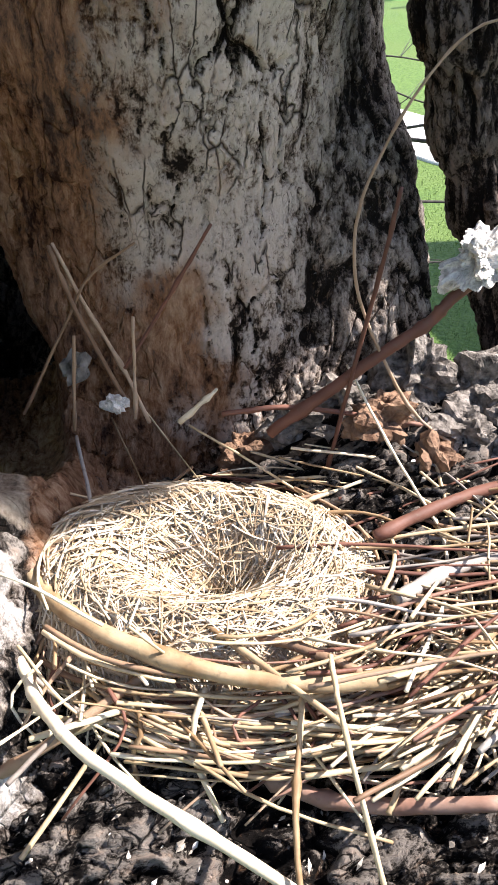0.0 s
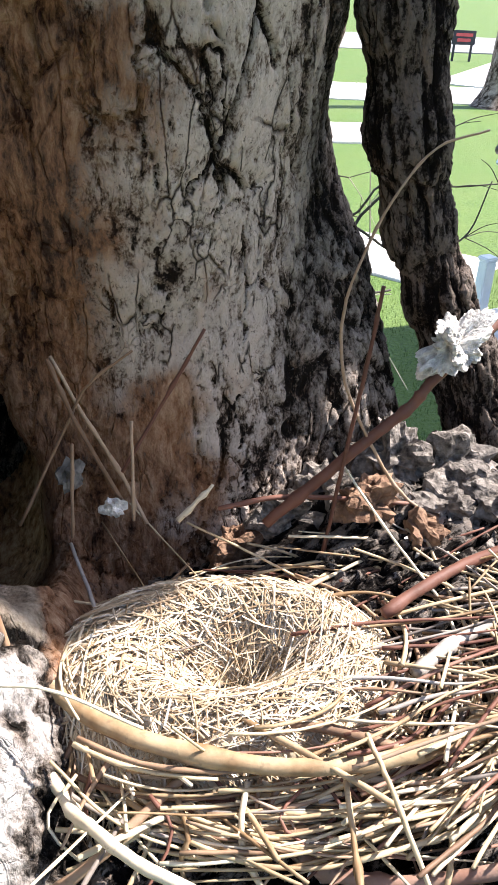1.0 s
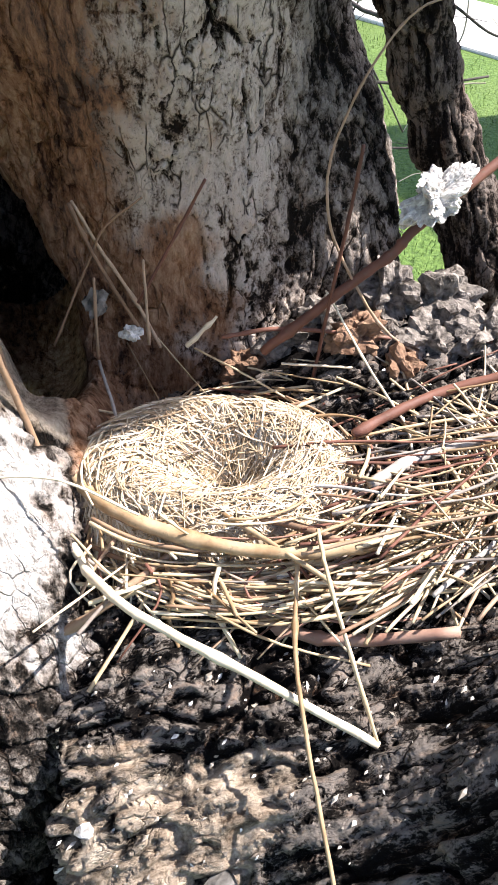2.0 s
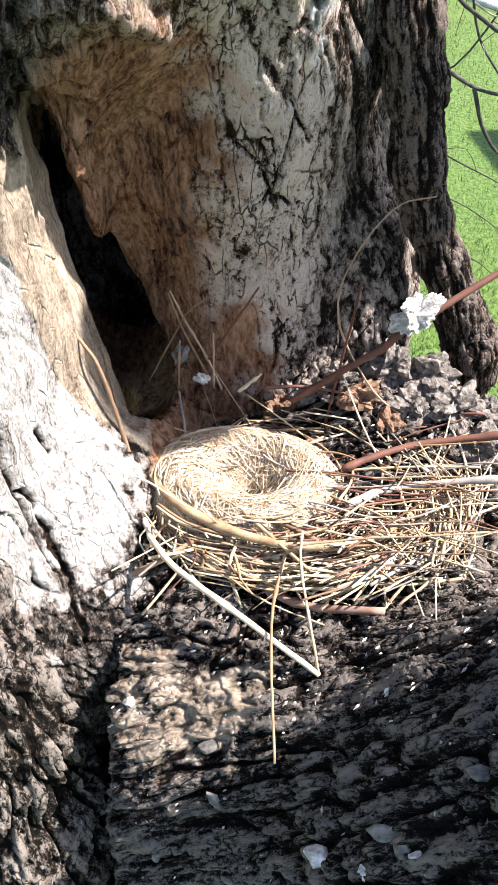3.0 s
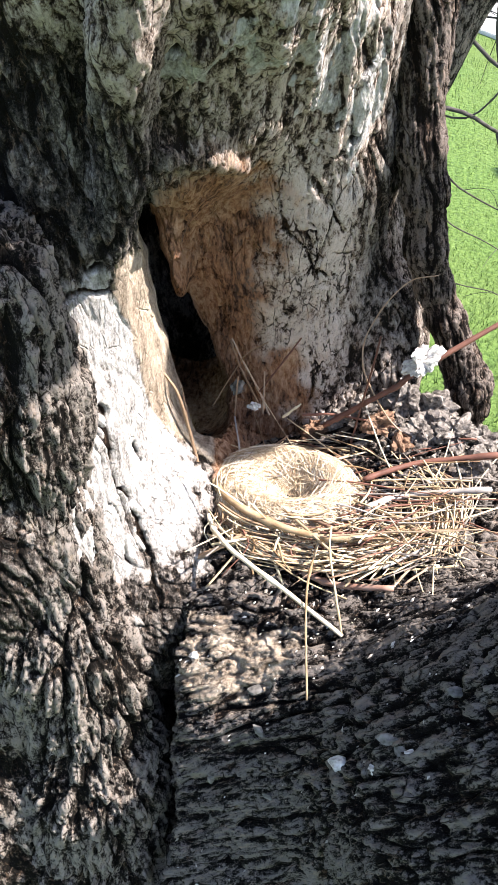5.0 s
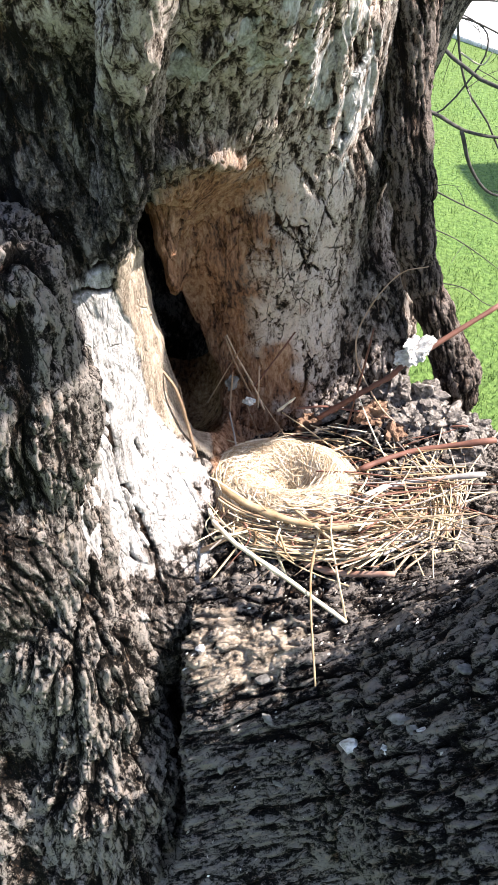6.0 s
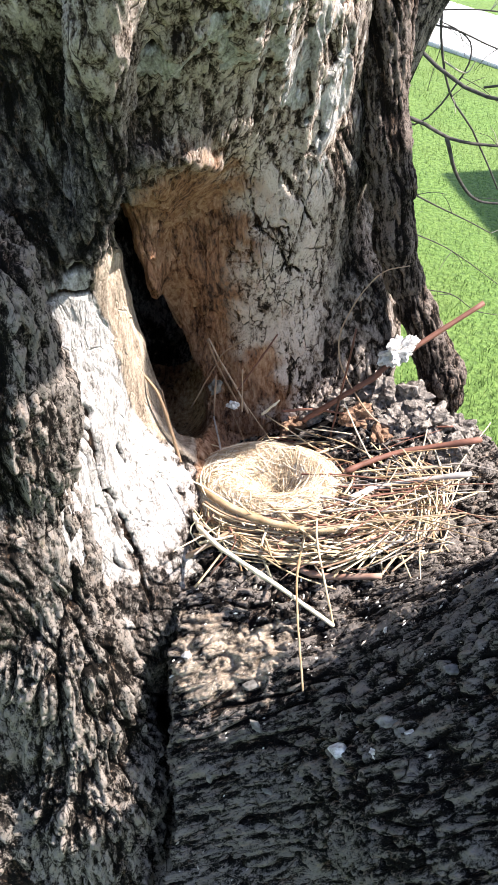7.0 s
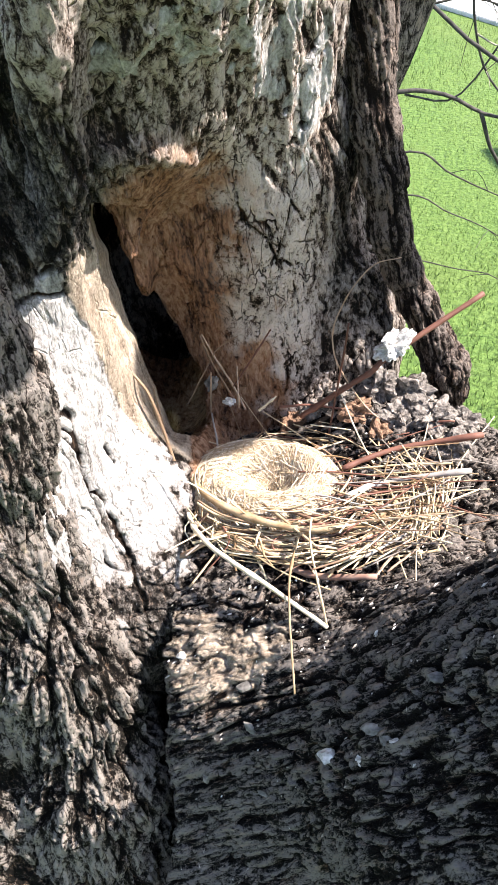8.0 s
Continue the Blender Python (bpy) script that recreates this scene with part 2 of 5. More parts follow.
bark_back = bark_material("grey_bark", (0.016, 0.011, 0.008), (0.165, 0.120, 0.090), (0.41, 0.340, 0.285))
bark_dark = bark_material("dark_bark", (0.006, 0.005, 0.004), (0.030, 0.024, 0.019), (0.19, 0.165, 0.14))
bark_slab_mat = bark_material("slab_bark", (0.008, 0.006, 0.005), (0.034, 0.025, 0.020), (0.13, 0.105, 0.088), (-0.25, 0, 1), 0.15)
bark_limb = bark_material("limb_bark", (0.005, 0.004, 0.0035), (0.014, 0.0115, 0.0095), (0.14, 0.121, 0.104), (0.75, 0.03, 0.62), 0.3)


def twig_material(name, *stops):
    m = Mat(name, 0.62)
    g = m.noise(420, 4)
    f = m.math("ADD", m.math("MULTIPLY", m.random(), 0.55), m.math("MULTIPLY", m.island(), 0.0))
    f = m.math("ADD", f, m.math("MULTIPLY", m.math("SUBTRACT", m.noise(70, 4), 0.25), 0.6))
    c = m.colours(f, *stops)
    c = m.mix(m.range(g, 0.58, 0.72, 0, 0.5), c, (0.12, 0.085, 0.055))
    return m.finish(c, g, 0.0004, 0.5)


straw_mat = twig_material("pale_straw", (0.15, (0.19, 0.115, 0.055)), (0.42, (0.46, 0.355, 0.215)), (0.8, (0.64, 0.56, 0.42)))
brown_mat = twig_material("brown_twig", (0.15, (0.13, 0.075, 0.045)), (0.5, (0.26, 0.165, 0.10)), (0.85, (0.38, 0.28, 0.20)))
red_mat = twig_material("red_brown_twig", (0.15, (0.085, 0.036, 0.024)), (0.5, (0.17, 0.075, 0.050)), (0.85, (0.34, 0.23, 0.17)))
grey_mat = twig_material("grey_twig", (0.15, (0.12, 0.10, 0.085)), (0.5, (0.27, 0.235, 0.20)), (0.85, (0.40, 0.37, 0.33)))


def plain_material(name, a, b, scale, rough=0.8, depth=0.001):
    m = Mat(name, rough)
    n = m.noise(scale, 6)
    return m.finish(m.colours(n, (0.32, a), (0.68, b)), m.noise(scale * 3, 5), depth, 0.6)


def fibre_material():
    m = Mat("down_and_grass_fibre", 0.8)
    c = m.colours(m.island(), (0.0, (0.20, 0.13, 0.07)), (0.4, (0.41, 0.315, 0.20)), (0.75, (0.54, 0.46, 0.34)), (1.0, (0.66, 0.61, 0.52)))
    return m.finish(m.mix(m.range(m.noise(60, 3), 0.4, 0.65, 0, 0.5), c, (0.36, 0.26, 0.16)))


fibre_mat = fibre_material()
chip_mat = plain_material("white_chip", (0.26, 0.24, 0.21), (0.74, 0.71, 0.66), 260, 0.9, 0.003)
chipgrey_mat = plain_material("grey_chip", (0.05, 0.045, 0.038), (0.22, 0.20, 0.175), 160, 0.85, 0.001)


def lawn_material():
    m = Mat("lawn_grass", 0.75)
    big = m.noise(0.9, 4)
    small = m.noise(45, 5)
    c = m.colours(small, (0.3, (0.034, 0.064, 0.010)), (0.5, (0.066, 0.118, 0.018)), (0.72, (0.108, 0.165, 0.034)))
    c = m.mix(m.range(big, 0.42, 0.62, 0, 0.55), c, (0.086, 0.122, 0.024))
    return m.finish(c, small, 0.02, 0.8)


def blade_material():
    m = Mat("grass_blade", 0.6)
    return m.finish(m.colours(m.island(), (0.0, (0.036, 0.070, 0.010)), (0.6, (0.076, 0.13, 0.022)), (1.0, (0.16, 0.195, 0.06))))


lawn_mat, blade_mat = lawn_material(), blade_material()
concrete_mat = plain_material("concrete", (0.44, 0.42, 0.39), (0.58, 0.56, 0.53), 6, 0.9, 0.002)
sign_mat = plain_material("dark_sign_board", (0.02, 0.022, 0.03), (0.035, 0.035, 0.045), 5, 0.5, 0.0005)
bar_mat = plain_material("red_sign_bar", (0.42, 0.06, 0.07), (0.5, 0.09, 0.09), 5, 0.5, 0.0005)
roof_mat = plain_material("grey_roof", (0.28, 0.29, 0.30), (0.36, 0.37, 0.38), 8, 0.9, 0.004)

# ---- ground ----


def build_ground():
    xs = np.concatenate([np.linspace(-400, -20, 12), np.linspace(-16, 16, 65), np.linspace(20, 400, 12)])
    ys = np.concatenate([np.linspace(-400, -20, 12), np.linspace(-16, 30, 93), np.linspace(34, 400, 12)])
    X, Y = np.meshgrid(xs, ys, indexing="ij")
    P = np.stack([X.ravel(), Y.ravel(), 0 * X.ravel()], 1)
    P[:, 2] = (fbm(P * 0.45, 2, 5) - 0.5) * 0.05
    i = np.arange(len(xs) - 1)[:, None] * len(ys) + np.arange(len(ys) - 1)[None, :]
    q = np.stack([i, i + len(ys), i + len(ys) + 1, i + 1], -1).reshape(-1, 4)
    ob = new("ground", raw_mesh("ground", P, q))
    ob.data.materials.append(lawn_mat)
    return tagged(ob, "mown green lawn reaching to the horizon", "lawn", kind="structure")


build_ground()


def build_blades():
    rng = np.random.default_rng(4)
    n = 60000
    d = 1.3 + 6.2 * rng.random(n) ** 1.4
    a = radians(-12) + radians(52) * rng.random(n)
    x, y = d * np.sin(a), d * np.cos(a)
    h = 0.006 + 0.016 * rng.random(n)
    w = 0.0015 + 0.0015 * rng.random(n)
    t = rng.random(n) * math.tau
    lean = 0.035 * rng.random(n)
    la = rng.random(n) * math.tau
    base = np.stack([x, y, np.full(n, -0.02)], 1)
    side = np.stack([np.cos(t) * w, np.sin(t) * w, 0 * t], 1)
    tip = base + np.stack([np.cos(la) * lean, np.sin(la) * lean, h + 0.03], 1)
    v = np.stack([base - side, base + side, tip], 1).reshape(-1, 3)
    ob = new("grass", raw_mesh("grass", v, np.arange(3 * n).reshape(-1, 3), False))
    ob.data.materials.append(blade_mat)
    tagged(ob, "short green grass blades of the lawn", "grass", kind="stuff")


build_blades()


def box(bm, lo, hi, bevel=0.0):
    r = bmesh.ops.create_cube(bm, size=1)
    for v in r["verts"]:
        v.co = Vector([lo[i] + (v.co[i] + 0.5) * (hi[i] - lo[i]) for i in range(3)])
    if bevel:
        bmesh.ops.bevel(bm, geom=[e for e in bm.edges if all(v in r["verts"] for v in e.verts)], offset=bevel, segments=2, affect="EDGES")


def build_walk(name, start, end, width, label, material, slab=1.2):
    """A path of separate slabs from start to end."""
    a, b = Vector(start), Vector(end)
    run = (b - a)
    n = max(1, int(run.length / slab))
    path = tagged(new(name), label, "pavement", kind="structure")
    path.matrix_world = Matrix.Translation((*a, 0)) @ Matrix.Rotation(math.atan2(run.y, run.x), 4, "Z")
    me = None
    for k in range(n):
        if me is None:
            bm = bmesh.new()
            box(bm, (0.006, -width / 2, -0.08), (run.length / n - 0.006, width / 2, 0.022), 0.006)
            s = part("slab", bm, material, path)
            me = s.data
        else:
            s = new("slab", me)
            s.parent = path
        s.location.x = k * run.length / n
    return path


build_walk("pavement", (-2.2, 10.2), (2.55, 5.55), 0.95, "pale concrete footpath of square slabs crossing the lawn", concrete_mat)
build_walk("pavement_far", (-9.0, 17.6), (22.0, 15.2), 2.6, "broad pale concrete path farther across the lawn", concrete_mat)
build_walk("pavement_branch", (7.2, 18.0), (13.0, 26.8), 1.5, "pale concrete path leading to the street", concrete_mat)
bm = bmesh.new()
box(bm, (2.6, 11.0, -0.05), (3.9, 12.6, 0.03), 0.01)
tagged(part("concrete_pad", bm, concrete_mat, None), "small pale concrete pad set in the lawn", "pavement", kind="structure")
bm = bmesh.new()
box(bm, (-60, 27, -0.04), (90, 35, 0.03), 0.01)
tagged(part("road", bm, plain_material("worn_asphalt", (0.20, 0.20, 0.20), (0.28, 0.275, 0.27), 12, 0.9, 0.002), None), "pale worn asphalt street beyond the lawn", "road", kind="structure")


def slope(bm, a, b, y0, y1, thick):
    """A roof slope from point a to point b in x and z, from y0 to y1."""
    d = Vector((b[0] - a[0], 0, b[1] - a[1])).normalized()
    n = Vector((-d.z, 0, d.x)) * thick
    pts = [Vector((a[0], 0, a[1])), Vector((b[0], 0, b[1]))]
    vs = [[bm.verts.new(p + o + Vector((0, y, 0))) for y in (y0, y1)] for p in pts for o in (Vector(), n)]
    (a0, a1), (b0, b1), (c0, c1), (d0, d1) = vs
    for f in ((a0, c0, d0, b0), (a1, b1, d1, c1), (a0, a1, c1, c0), (b0, d0, d1, b1), (a0, b0, b1, a1), (c0, c1, d1, d0)):
        bm.faces.new(f)
    bmesh.ops.recalc_face_normals(bm, faces=bm.faces)


def build_playhouse():
    white = plain_material("white_painted_wood", (0.72, 0.73, 0.73), (0.80, 0.81, 0.81), 14, 0.55, 0.0005)
    house = tagged(new("playhouse"), "small white-painted garden playhouse with a gabled porch roof", "playhouse")
    bm = bmesh.new()
    box(bm, (1.5, 4.25, -0.05), (4.0, 7.7, 0.05), 0.01)
    part("deck", bm, concrete_mat, house, "grey floor slab")
    bm = bmesh.new()
    box(bm, (1.6, 5.35, 0.05), (3.8, 7.4, 1.0), 0.01)
    part("wall", bm, white, house)
    house.matrix_world = pose(2.07, 4.5, 0, 0, 0, 18) @ pose(-2.07, -4.5, 0) @ pose(6.1, 9.0, 0, 0, 0, 180)
    for x in (1.62, 2.75, 3.854):
        bm = bmesh.new()
        box(bm, (x - 0.045, 4.66, 0.05), (x + 0.045, 4.75, 0.93), 0.008)
        part("post", bm, white, house)
    bm = bmesh.new()
    box(bm, (3.808, 4.288, 0.05), (3.888, 4.368, 0.41), 0.006)
    box(bm, (3.798, 4.278, 0.41), (3.898, 4.378, 0.44), 0.01)
    part("newel", bm, white, house, "short capped post of the railing")
    # ridge height and length out of view are sized for the lawn shadow
    for a, b in (((1.43, 0.86), (2.73, 2.5)), ((2.73, 2.5), (4.03, 0.86))):
        bm = bmesh.new()
        slope(bm, a, b, 4.5, 7.5, 0.03)
        part("roof", bm, roof_mat, house)
        bm = bmesh.new()
        slope(bm, (a[0], a[1] - 0.07), (b[0], b[1] - 0.07), 4.49, 4.52, 0.07)
        part("fascia", bm, white, house)
    bm = bmesh.new()
    v = [bm.verts.new(p) for p in ((1.58, 4.60, 0.92), (3.88, 4.60, 0.92), (2.73, 4.60, 2.38), (1.58, 4.64, 0.92), (3.88, 4.64, 0.92), (2.73, 4.64, 2.38))]
    for f in ((0, 1, 2), (5, 4, 3), (0, 3, 4, 1), (1, 4, 5, 2), (2, 5, 3, 0)):
        bm.faces.new([v[k] for k in f])
    part("gable", bm, white, house)
    bm = bmesh.new()
    box(bm, (1.6, 4.67, 0.80), (3.93, 4.74, 0.93), 0.006)
    box(bm, (3.82, 4.73, 0.82), (3.90, 5.4, 0.91), 0.006)
    part("beam", bm, white, house)
    for z in (0.12, 0.38):
        bm = bmesh.new()
        box(bm, (3.15, 4.675, z), (3.79, 4.71, z + 0.035), 0.005)
        part("rail", bm, white, house)
    bm = bmesh.new()
    box(bm, (3.20, 4.682, 0.155), (3.22, 4.703, 0.38))
    first = part("spindle", bm, white, house)
    for k in range(1, 8):
        o = new("spindle", first.data)
        o.parent = house
        o.location.x = 0.08 * k
    # walls, posts and roof raised so the house shadow reaches across the lawn
    for ob in house.children:
        if ob.name.split(".")[0] in ("wall", "post", "roof", "fascia", "gable", "beam"):
            for v in ob.data.vertices:
                v.co.z = 0.05 + (v.co.z - 0.05) * 1.27
    black = plain_material("black_gutter", (0.02, 0.02, 0.02), (0.035, 0.035, 0.035), 20, 0.4, 0.0003)
    v, q = tube(through_points([(4.05, 4.46, 1.11), (4.05, 5.9, 1.11), (4.05, 7.5, 1.11)], 8), [0.03] * 8, 10)
    link_part("gutter", quad_mesh("gutter", v, q), black, house, "black round gutter along the eave")
    v, q = tube(through_points([(4.05, 4.55, 1.08), (4.02, 4.57, 1.03), (3.93, 4.64, 0.96), (3.91, 4.66, 0.90), (3.91, 4.66, 0.06)], 24), [0.018] * 24, 8)
    link_part("downpipe", quad_mesh("downpipe", v, q), black, house, "black bent downpipe")


def build_sign():
    sign = tagged(new("lawn_sign"), "low dark sign board with red bars on short legs", "sign")
    at = Vector((9.3, 24.0, 0))
    bm = bmesh.new()
    box(bm, at + Vector((-0.33, -0.03, 0.42)), at + Vector((0.33, 0.03, 0.78)), 0.01)
    part("board", bm, sign_mat, sign)
    for x in (-0.28, 0.22):
        bm = bmesh.new()
        box(bm, at + Vector((x, -0.025, -0.1)), at + Vector((x + 0.06, 0.025, 0.42)), 0.005)
        part("leg", bm, sign_mat, sign)
    for z, w in ((0.63, 0.24), (0.50, 0.19)):
        bm = bmesh.new()
        box(bm, at + Vector((-w, -0.038, z)), at + Vector((w, -0.0285, z + 0.08)), 0.003)
        part("bar", bm, bar_mat, sign, "plain red bar")


# ---- the tree ----
STEM_BACK = [(0.0, 0.378, 1.422, 0.125), (-0.016, 0.397, 1.709, 0.11), (-0.041, 0.353, 1.854, 0.079), (-0.027, 0.343, 1.907, 0.072), (-0.085, 0.318, 2.115, 0.142)]
STEM_SIDE = [(-0.17, 0.125, 1.393, 0.1), (-0.185, 0.123, 1.611, 0.078), (-0.239, 0.119, 1.753, 0.121), (-0.194, 0.214, 1.84, 0.092), (-0.145, 0.227, 2.173, 0.124)]
LIP = [(-0.149, 0.205, 1.601, 0.131), (-0.21, 0.25, 1.785, 0.089), (-0.215, 0.302, 1.978, 0.083)]
RIDGE = [(-0.15, 0.01, 1.28, 0.08), (-0.145, 0.05, 1.47, 0.066), (-0.148, 0.069, 1.571, 0.051), (-0.155, 0.071, 1.638, 0.05), (-0.17, 0.09, 1.747, 0.049), (-0.168, 0.086, 1.861, 0.052), (-0.167, 0.085, 1.935, 0.049)]
FOOT = [(0.008, 0.117, 1.205, 0.23), (-0.012, 0.176, 1.514, 0.158)]
LIMB = [(0.084, 0.165, 1.464, 0.162), (0.177, 0.03, 1.622, 0.119), (0.319, -0.008, 1.826, 0.134)]
LEDGE = [(0.011, 0.272, 1.593, 0.079), (0.085, 0.270, 1.612, 0.098), (0.140, 0.262, 1.600, 0.088)]
SLAB = [(0.030, 0.335, 2.3, 0.024), (0.048, 0.322, 2.02, 0.02), (0.059, 0.318, 1.93, 0.0165), (0.069, 0.318, 1.895, 0.016), (0.077, 0.318, 1.85, 0.0160), (0.089, 0.325, 1.812, 0.0140), (0.104, 0.328, 1.781, 0.0140), (0.119, 0.325, 1.750, 0.0160), (0.134, 0.320, 1.722, 0.019), (0.142, 0.32, 1.697, 0.014), (0.145, 0.32, 1.68, 0.007)]
RIM = [(-0.127, 0.25, 1.909, 0.005), (-0.127, 0.25, 1.884, 0.005), (-0.121, 0.25, 1.862, 0.005), (-0.118, 0.25, 1.828, 0.005), (-0.111, 0.25, 1.787, 0.005), (-0.102, 0.25, 1.736, 0.005), (-0.093, 0.25, 1.693, 0.005)]
RIM_FRONT = [(-0.09, 0.14, 1.965, 0.005), (-0.099, 0.145, 1.938, 0.005), (-0.109, 0.15, 1.913, 0.005), (-0.115, 0.16, 1.874, 0.005), (-0.116, 0.175, 1.825, 0.005), (-0.111, 0.185, 1.787, 0.005), (-0.105, 0.2, 1.721, 0.005)]
HOLLOW = [(-0.128, 0.27, 1.899, 0.006), (-0.127, 0.27, 1.872, 0.009), (-0.123, 0.27, 1.835, 0.011), (-0.114, 0.27, 1.794, 0.013), (-0.1, 0.27, 1.756, 0.016), (-0.088, 0.27, 1.72, 0.018), (-0.083, 0.27, 1.688, 0.018)]
HOLLOW_MOUTH = [(-0.073, 0.12, 1.979, 0.006), (-0.072, 0.12, 1.961, 0.009), (-0.068, 0.12, 1.935, 0.012), (-0.066, 0.12, 1.906, 0.014), (-0.058, 0.12, 1.879, 0.016), (-0.05, 0.12, 1.854, 0.017), (-0.045, 0.12, 1.831, 0.017)]
HOLLOW_WIDE = [(-0.099, 0.19, 1.941, 0.006), (-0.096, 0.19, 1.916, 0.009), (-0.092, 0.19, 1.888, 0.01), (-0.085, 0.19, 1.854, 0.011), (-0.075, 0.19, 1.822, 0.012), (-0.064, 0.19, 1.792, 0.013), (-0.06, 0.19, 1.765, 0.013)]
HOLLOW_FACE = [(-0.079, 0.125, 1.974, 0.005), (-0.083, 0.125, 1.954, 0.008), (-0.087, 0.125, 1.932, 0.009), (-0.085, 0.125, 1.907, 0.01), (-0.079, 0.125, 1.875, 0.011), (-0.072, 0.125, 1.843, 0.012), (-0.062, 0.125, 1.805, 0.012)]
HOLLOW_BROW = [(-0.098, 0.205, 1.925, 0.008), (-0.09, 0.205, 1.917, 0.01), (-0.083, 0.205, 1.906, 0.012), (-0.079, 0.205, 1.89, 0.012), (-0.075, 0.205, 1.871, 0.012), (-0.07, 0.205, 1.851, 0.01)]
BROW_DEEP = [(-0.107, 0.242, 1.895, 0.008), (-0.098, 0.242, 1.883, 0.012), (-0.093, 0.242, 1.866, 0.014), (-0.09, 0.242, 1.845, 0.014), (-0.084, 0.242, 1.824, 0.012)]
HOLLOW_DEEP = [(-0.158, 0.39, 1.86, 0.026), (-0.158, 0.395, 1.84, 0.032), (-0.160, 0.40, 1.81, 0.040), (-0.156, 0.41, 1.75, 0.048), (-0.148, 0.415, 1.70, 0.050), (-0.140, 0.40, 1.66, 0.050), (-0.132, 0.38, 1.62, 0.045)]

# the flare over the hollow, and the stem's rear
UPPER = [(-0.119, 0.305, 1.938, 0.06), (-0.111, 0.268, 2.011, 0.097), (-0.102, 0.237, 2.112, 0.142)]
FLANK_LEFT = [(-0.080, 0.350, 1.92, 0.040), (-0.075, 0.355, 1.80, 0.045), (-0.055, 0.365, 1.68, 0.050)]
REAR = [(0.0, 0.45, 1.60, 0.10), (-0.010, 0.455, 1.75, 0.083), (-0.018, 0.455, 1.85, 0.080), (-0.045, 0.44, 2.0, 0.085), (-0.09, 0.40, 2.3, 0.10)]

BUTTRESS = [(0.02, 0.365, 1.84, 0.03), (0.040, 0.350, 1.775, 0.031), (0.058, 0.334, 1.735, 0.024), (0.078, 0.322, 1.720, 0.012)]
# raised cords and flakes of bark on the upper stem, first five along sunlit strips
CORDS = [
    [(-0.018, 0.150, 2.060, 0.009), (-0.020, 0.168, 2.040, 0.009), (-0.022, 0.188, 2.022, 0.006)],
    [(-0.007, 0.176, 2.052, 0.007), (-0.009, 0.206, 2.025, 0.007), (-0.009, 0.231, 1.998, 0.006), (-0.011, 0.236, 1.982, 0.003)],
    [(0.011, 0.240, 2.035, 0.0075), (0.010, 0.252, 2.003, 0.0075), (0.006, 0.257, 1.979, 0.007), (0.004, 0.267, 1.940, 0.004)],
    [(0.020, 0.254, 2.03, 0.007), (0.019, 0.265, 1.999, 0.007), (0.017, 0.271, 1.974, 0.008), (0.015, 0.275, 1.952, 0.007), (0.013, 0.275, 1.931, 0.004)],
    [(0.029, 0.270, 2.02, 0.004), (0.030, 0.282, 1.987, 0.004), (0.028, 0.286, 1.962, 0.002)],
    [(-0.056, 0.145, 2.030, 0.004), (-0.050, 0.137, 2.043, 0.006), (-0.042, 0.138, 2.049, 0.006)],
    [(-0.064, 0.106, 2.080, 0.008), (-0.073, 0.116, 2.05, 0.010), (-0.079, 0.130, 2.02, 0.009), (-0.094, 0.150, 1.967, 0.008), (-0.112, 0.165, 1.93, 0.006)],
    [(-0.068, 0.088, 2.085, 0.011), (-0.076, 0.098, 2.06, 0.014), (-0.088, 0.124, 2.013, 0.015), (-0.094, 0.135, 1.979, 0.014), (-0.112, 0.147, 1.930, 0.011), (-0.120, 0.160, 1.900, 0.005)],
    [(-0.098, 0.150, 1.965, 0.006), (-0.078, 0.160, 1.980, 0.008), (-0.060, 0.180, 1.972, 0.007), (-0.045, 0.215, 1.950, 0.004)],
]
# long drying cracks in the bleached wood
CRACKS = [
    [(-0.115, 0.124, 1.791), (-0.114, 0.120, 1.768), (-0.110, 0.129, 1.739), (-0.104, 0.127, 1.713), (-0.094, 0.116, 1.681), (-0.083, 0.099, 1.645)],
    [(-0.112, 0.125, 1.897), (-0.112, 0.118, 1.872), (-0.108, 0.118, 1.845)],
    [(-0.128, 0.105, 1.880), (-0.126, 0.100, 1.850), (-0.124, 0.095, 1.825)],
    [(-0.110, 0.153, 1.768), (-0.106, 0.154, 1.750)],
]


def between(a, b, f, dx=0.0):
    return [tuple(u + (w - u) * f + (dx if i == 0 else 0) for i, (u, w) in enumerate(zip(p, q))) for p, q in zip(a, b)]


def rim_field(P):
    """The smooth barkless board that walls the hollow."""
    d = None
    for k in range(10):
        r = rods(P, between(RIM, RIM_FRONT, k / 9, -0.005), 0.006)
        d = r if d is None else blend(d, r, 0.010)
    return d


def hollow_field(P):
    """A slot between the stems that widens inwards and opens to the front."""
    hollow = blend(rods(P, HOLLOW, 0.01), rods(P, HOLLOW_DEEP), 0.02)
    for k in range(1, 7):
        hollow = np.minimum(hollow, rods(P, between(HOLLOW, HOLLOW_DEEP, k / 7), 0.012))
        hollow = np.minimum(hollow, rods(P, between(HOLLOW, HOLLOW_MOUTH, k / 6), 0.008))
        hollow = np.minimum(hollow, rods(P, between(HOLLOW, HOLLOW_WIDE, k / 6), 0.008))
        hollow = np.minimum(hollow, rods(P, between(HOLLOW, HOLLOW_FACE, k / 6), 0.008))
    hollow = np.minimum(hollow, rods(P, BROW_DEEP, 0.008))
    for k in range(4):
        hollow = np.minimum(hollow, rods(P, [(x + 0.006 * k, y - 0.018 * k, z + 0.010 * k, r) for x, y, z, r in HOLLOW_BROW], 0.008))
    return hollow


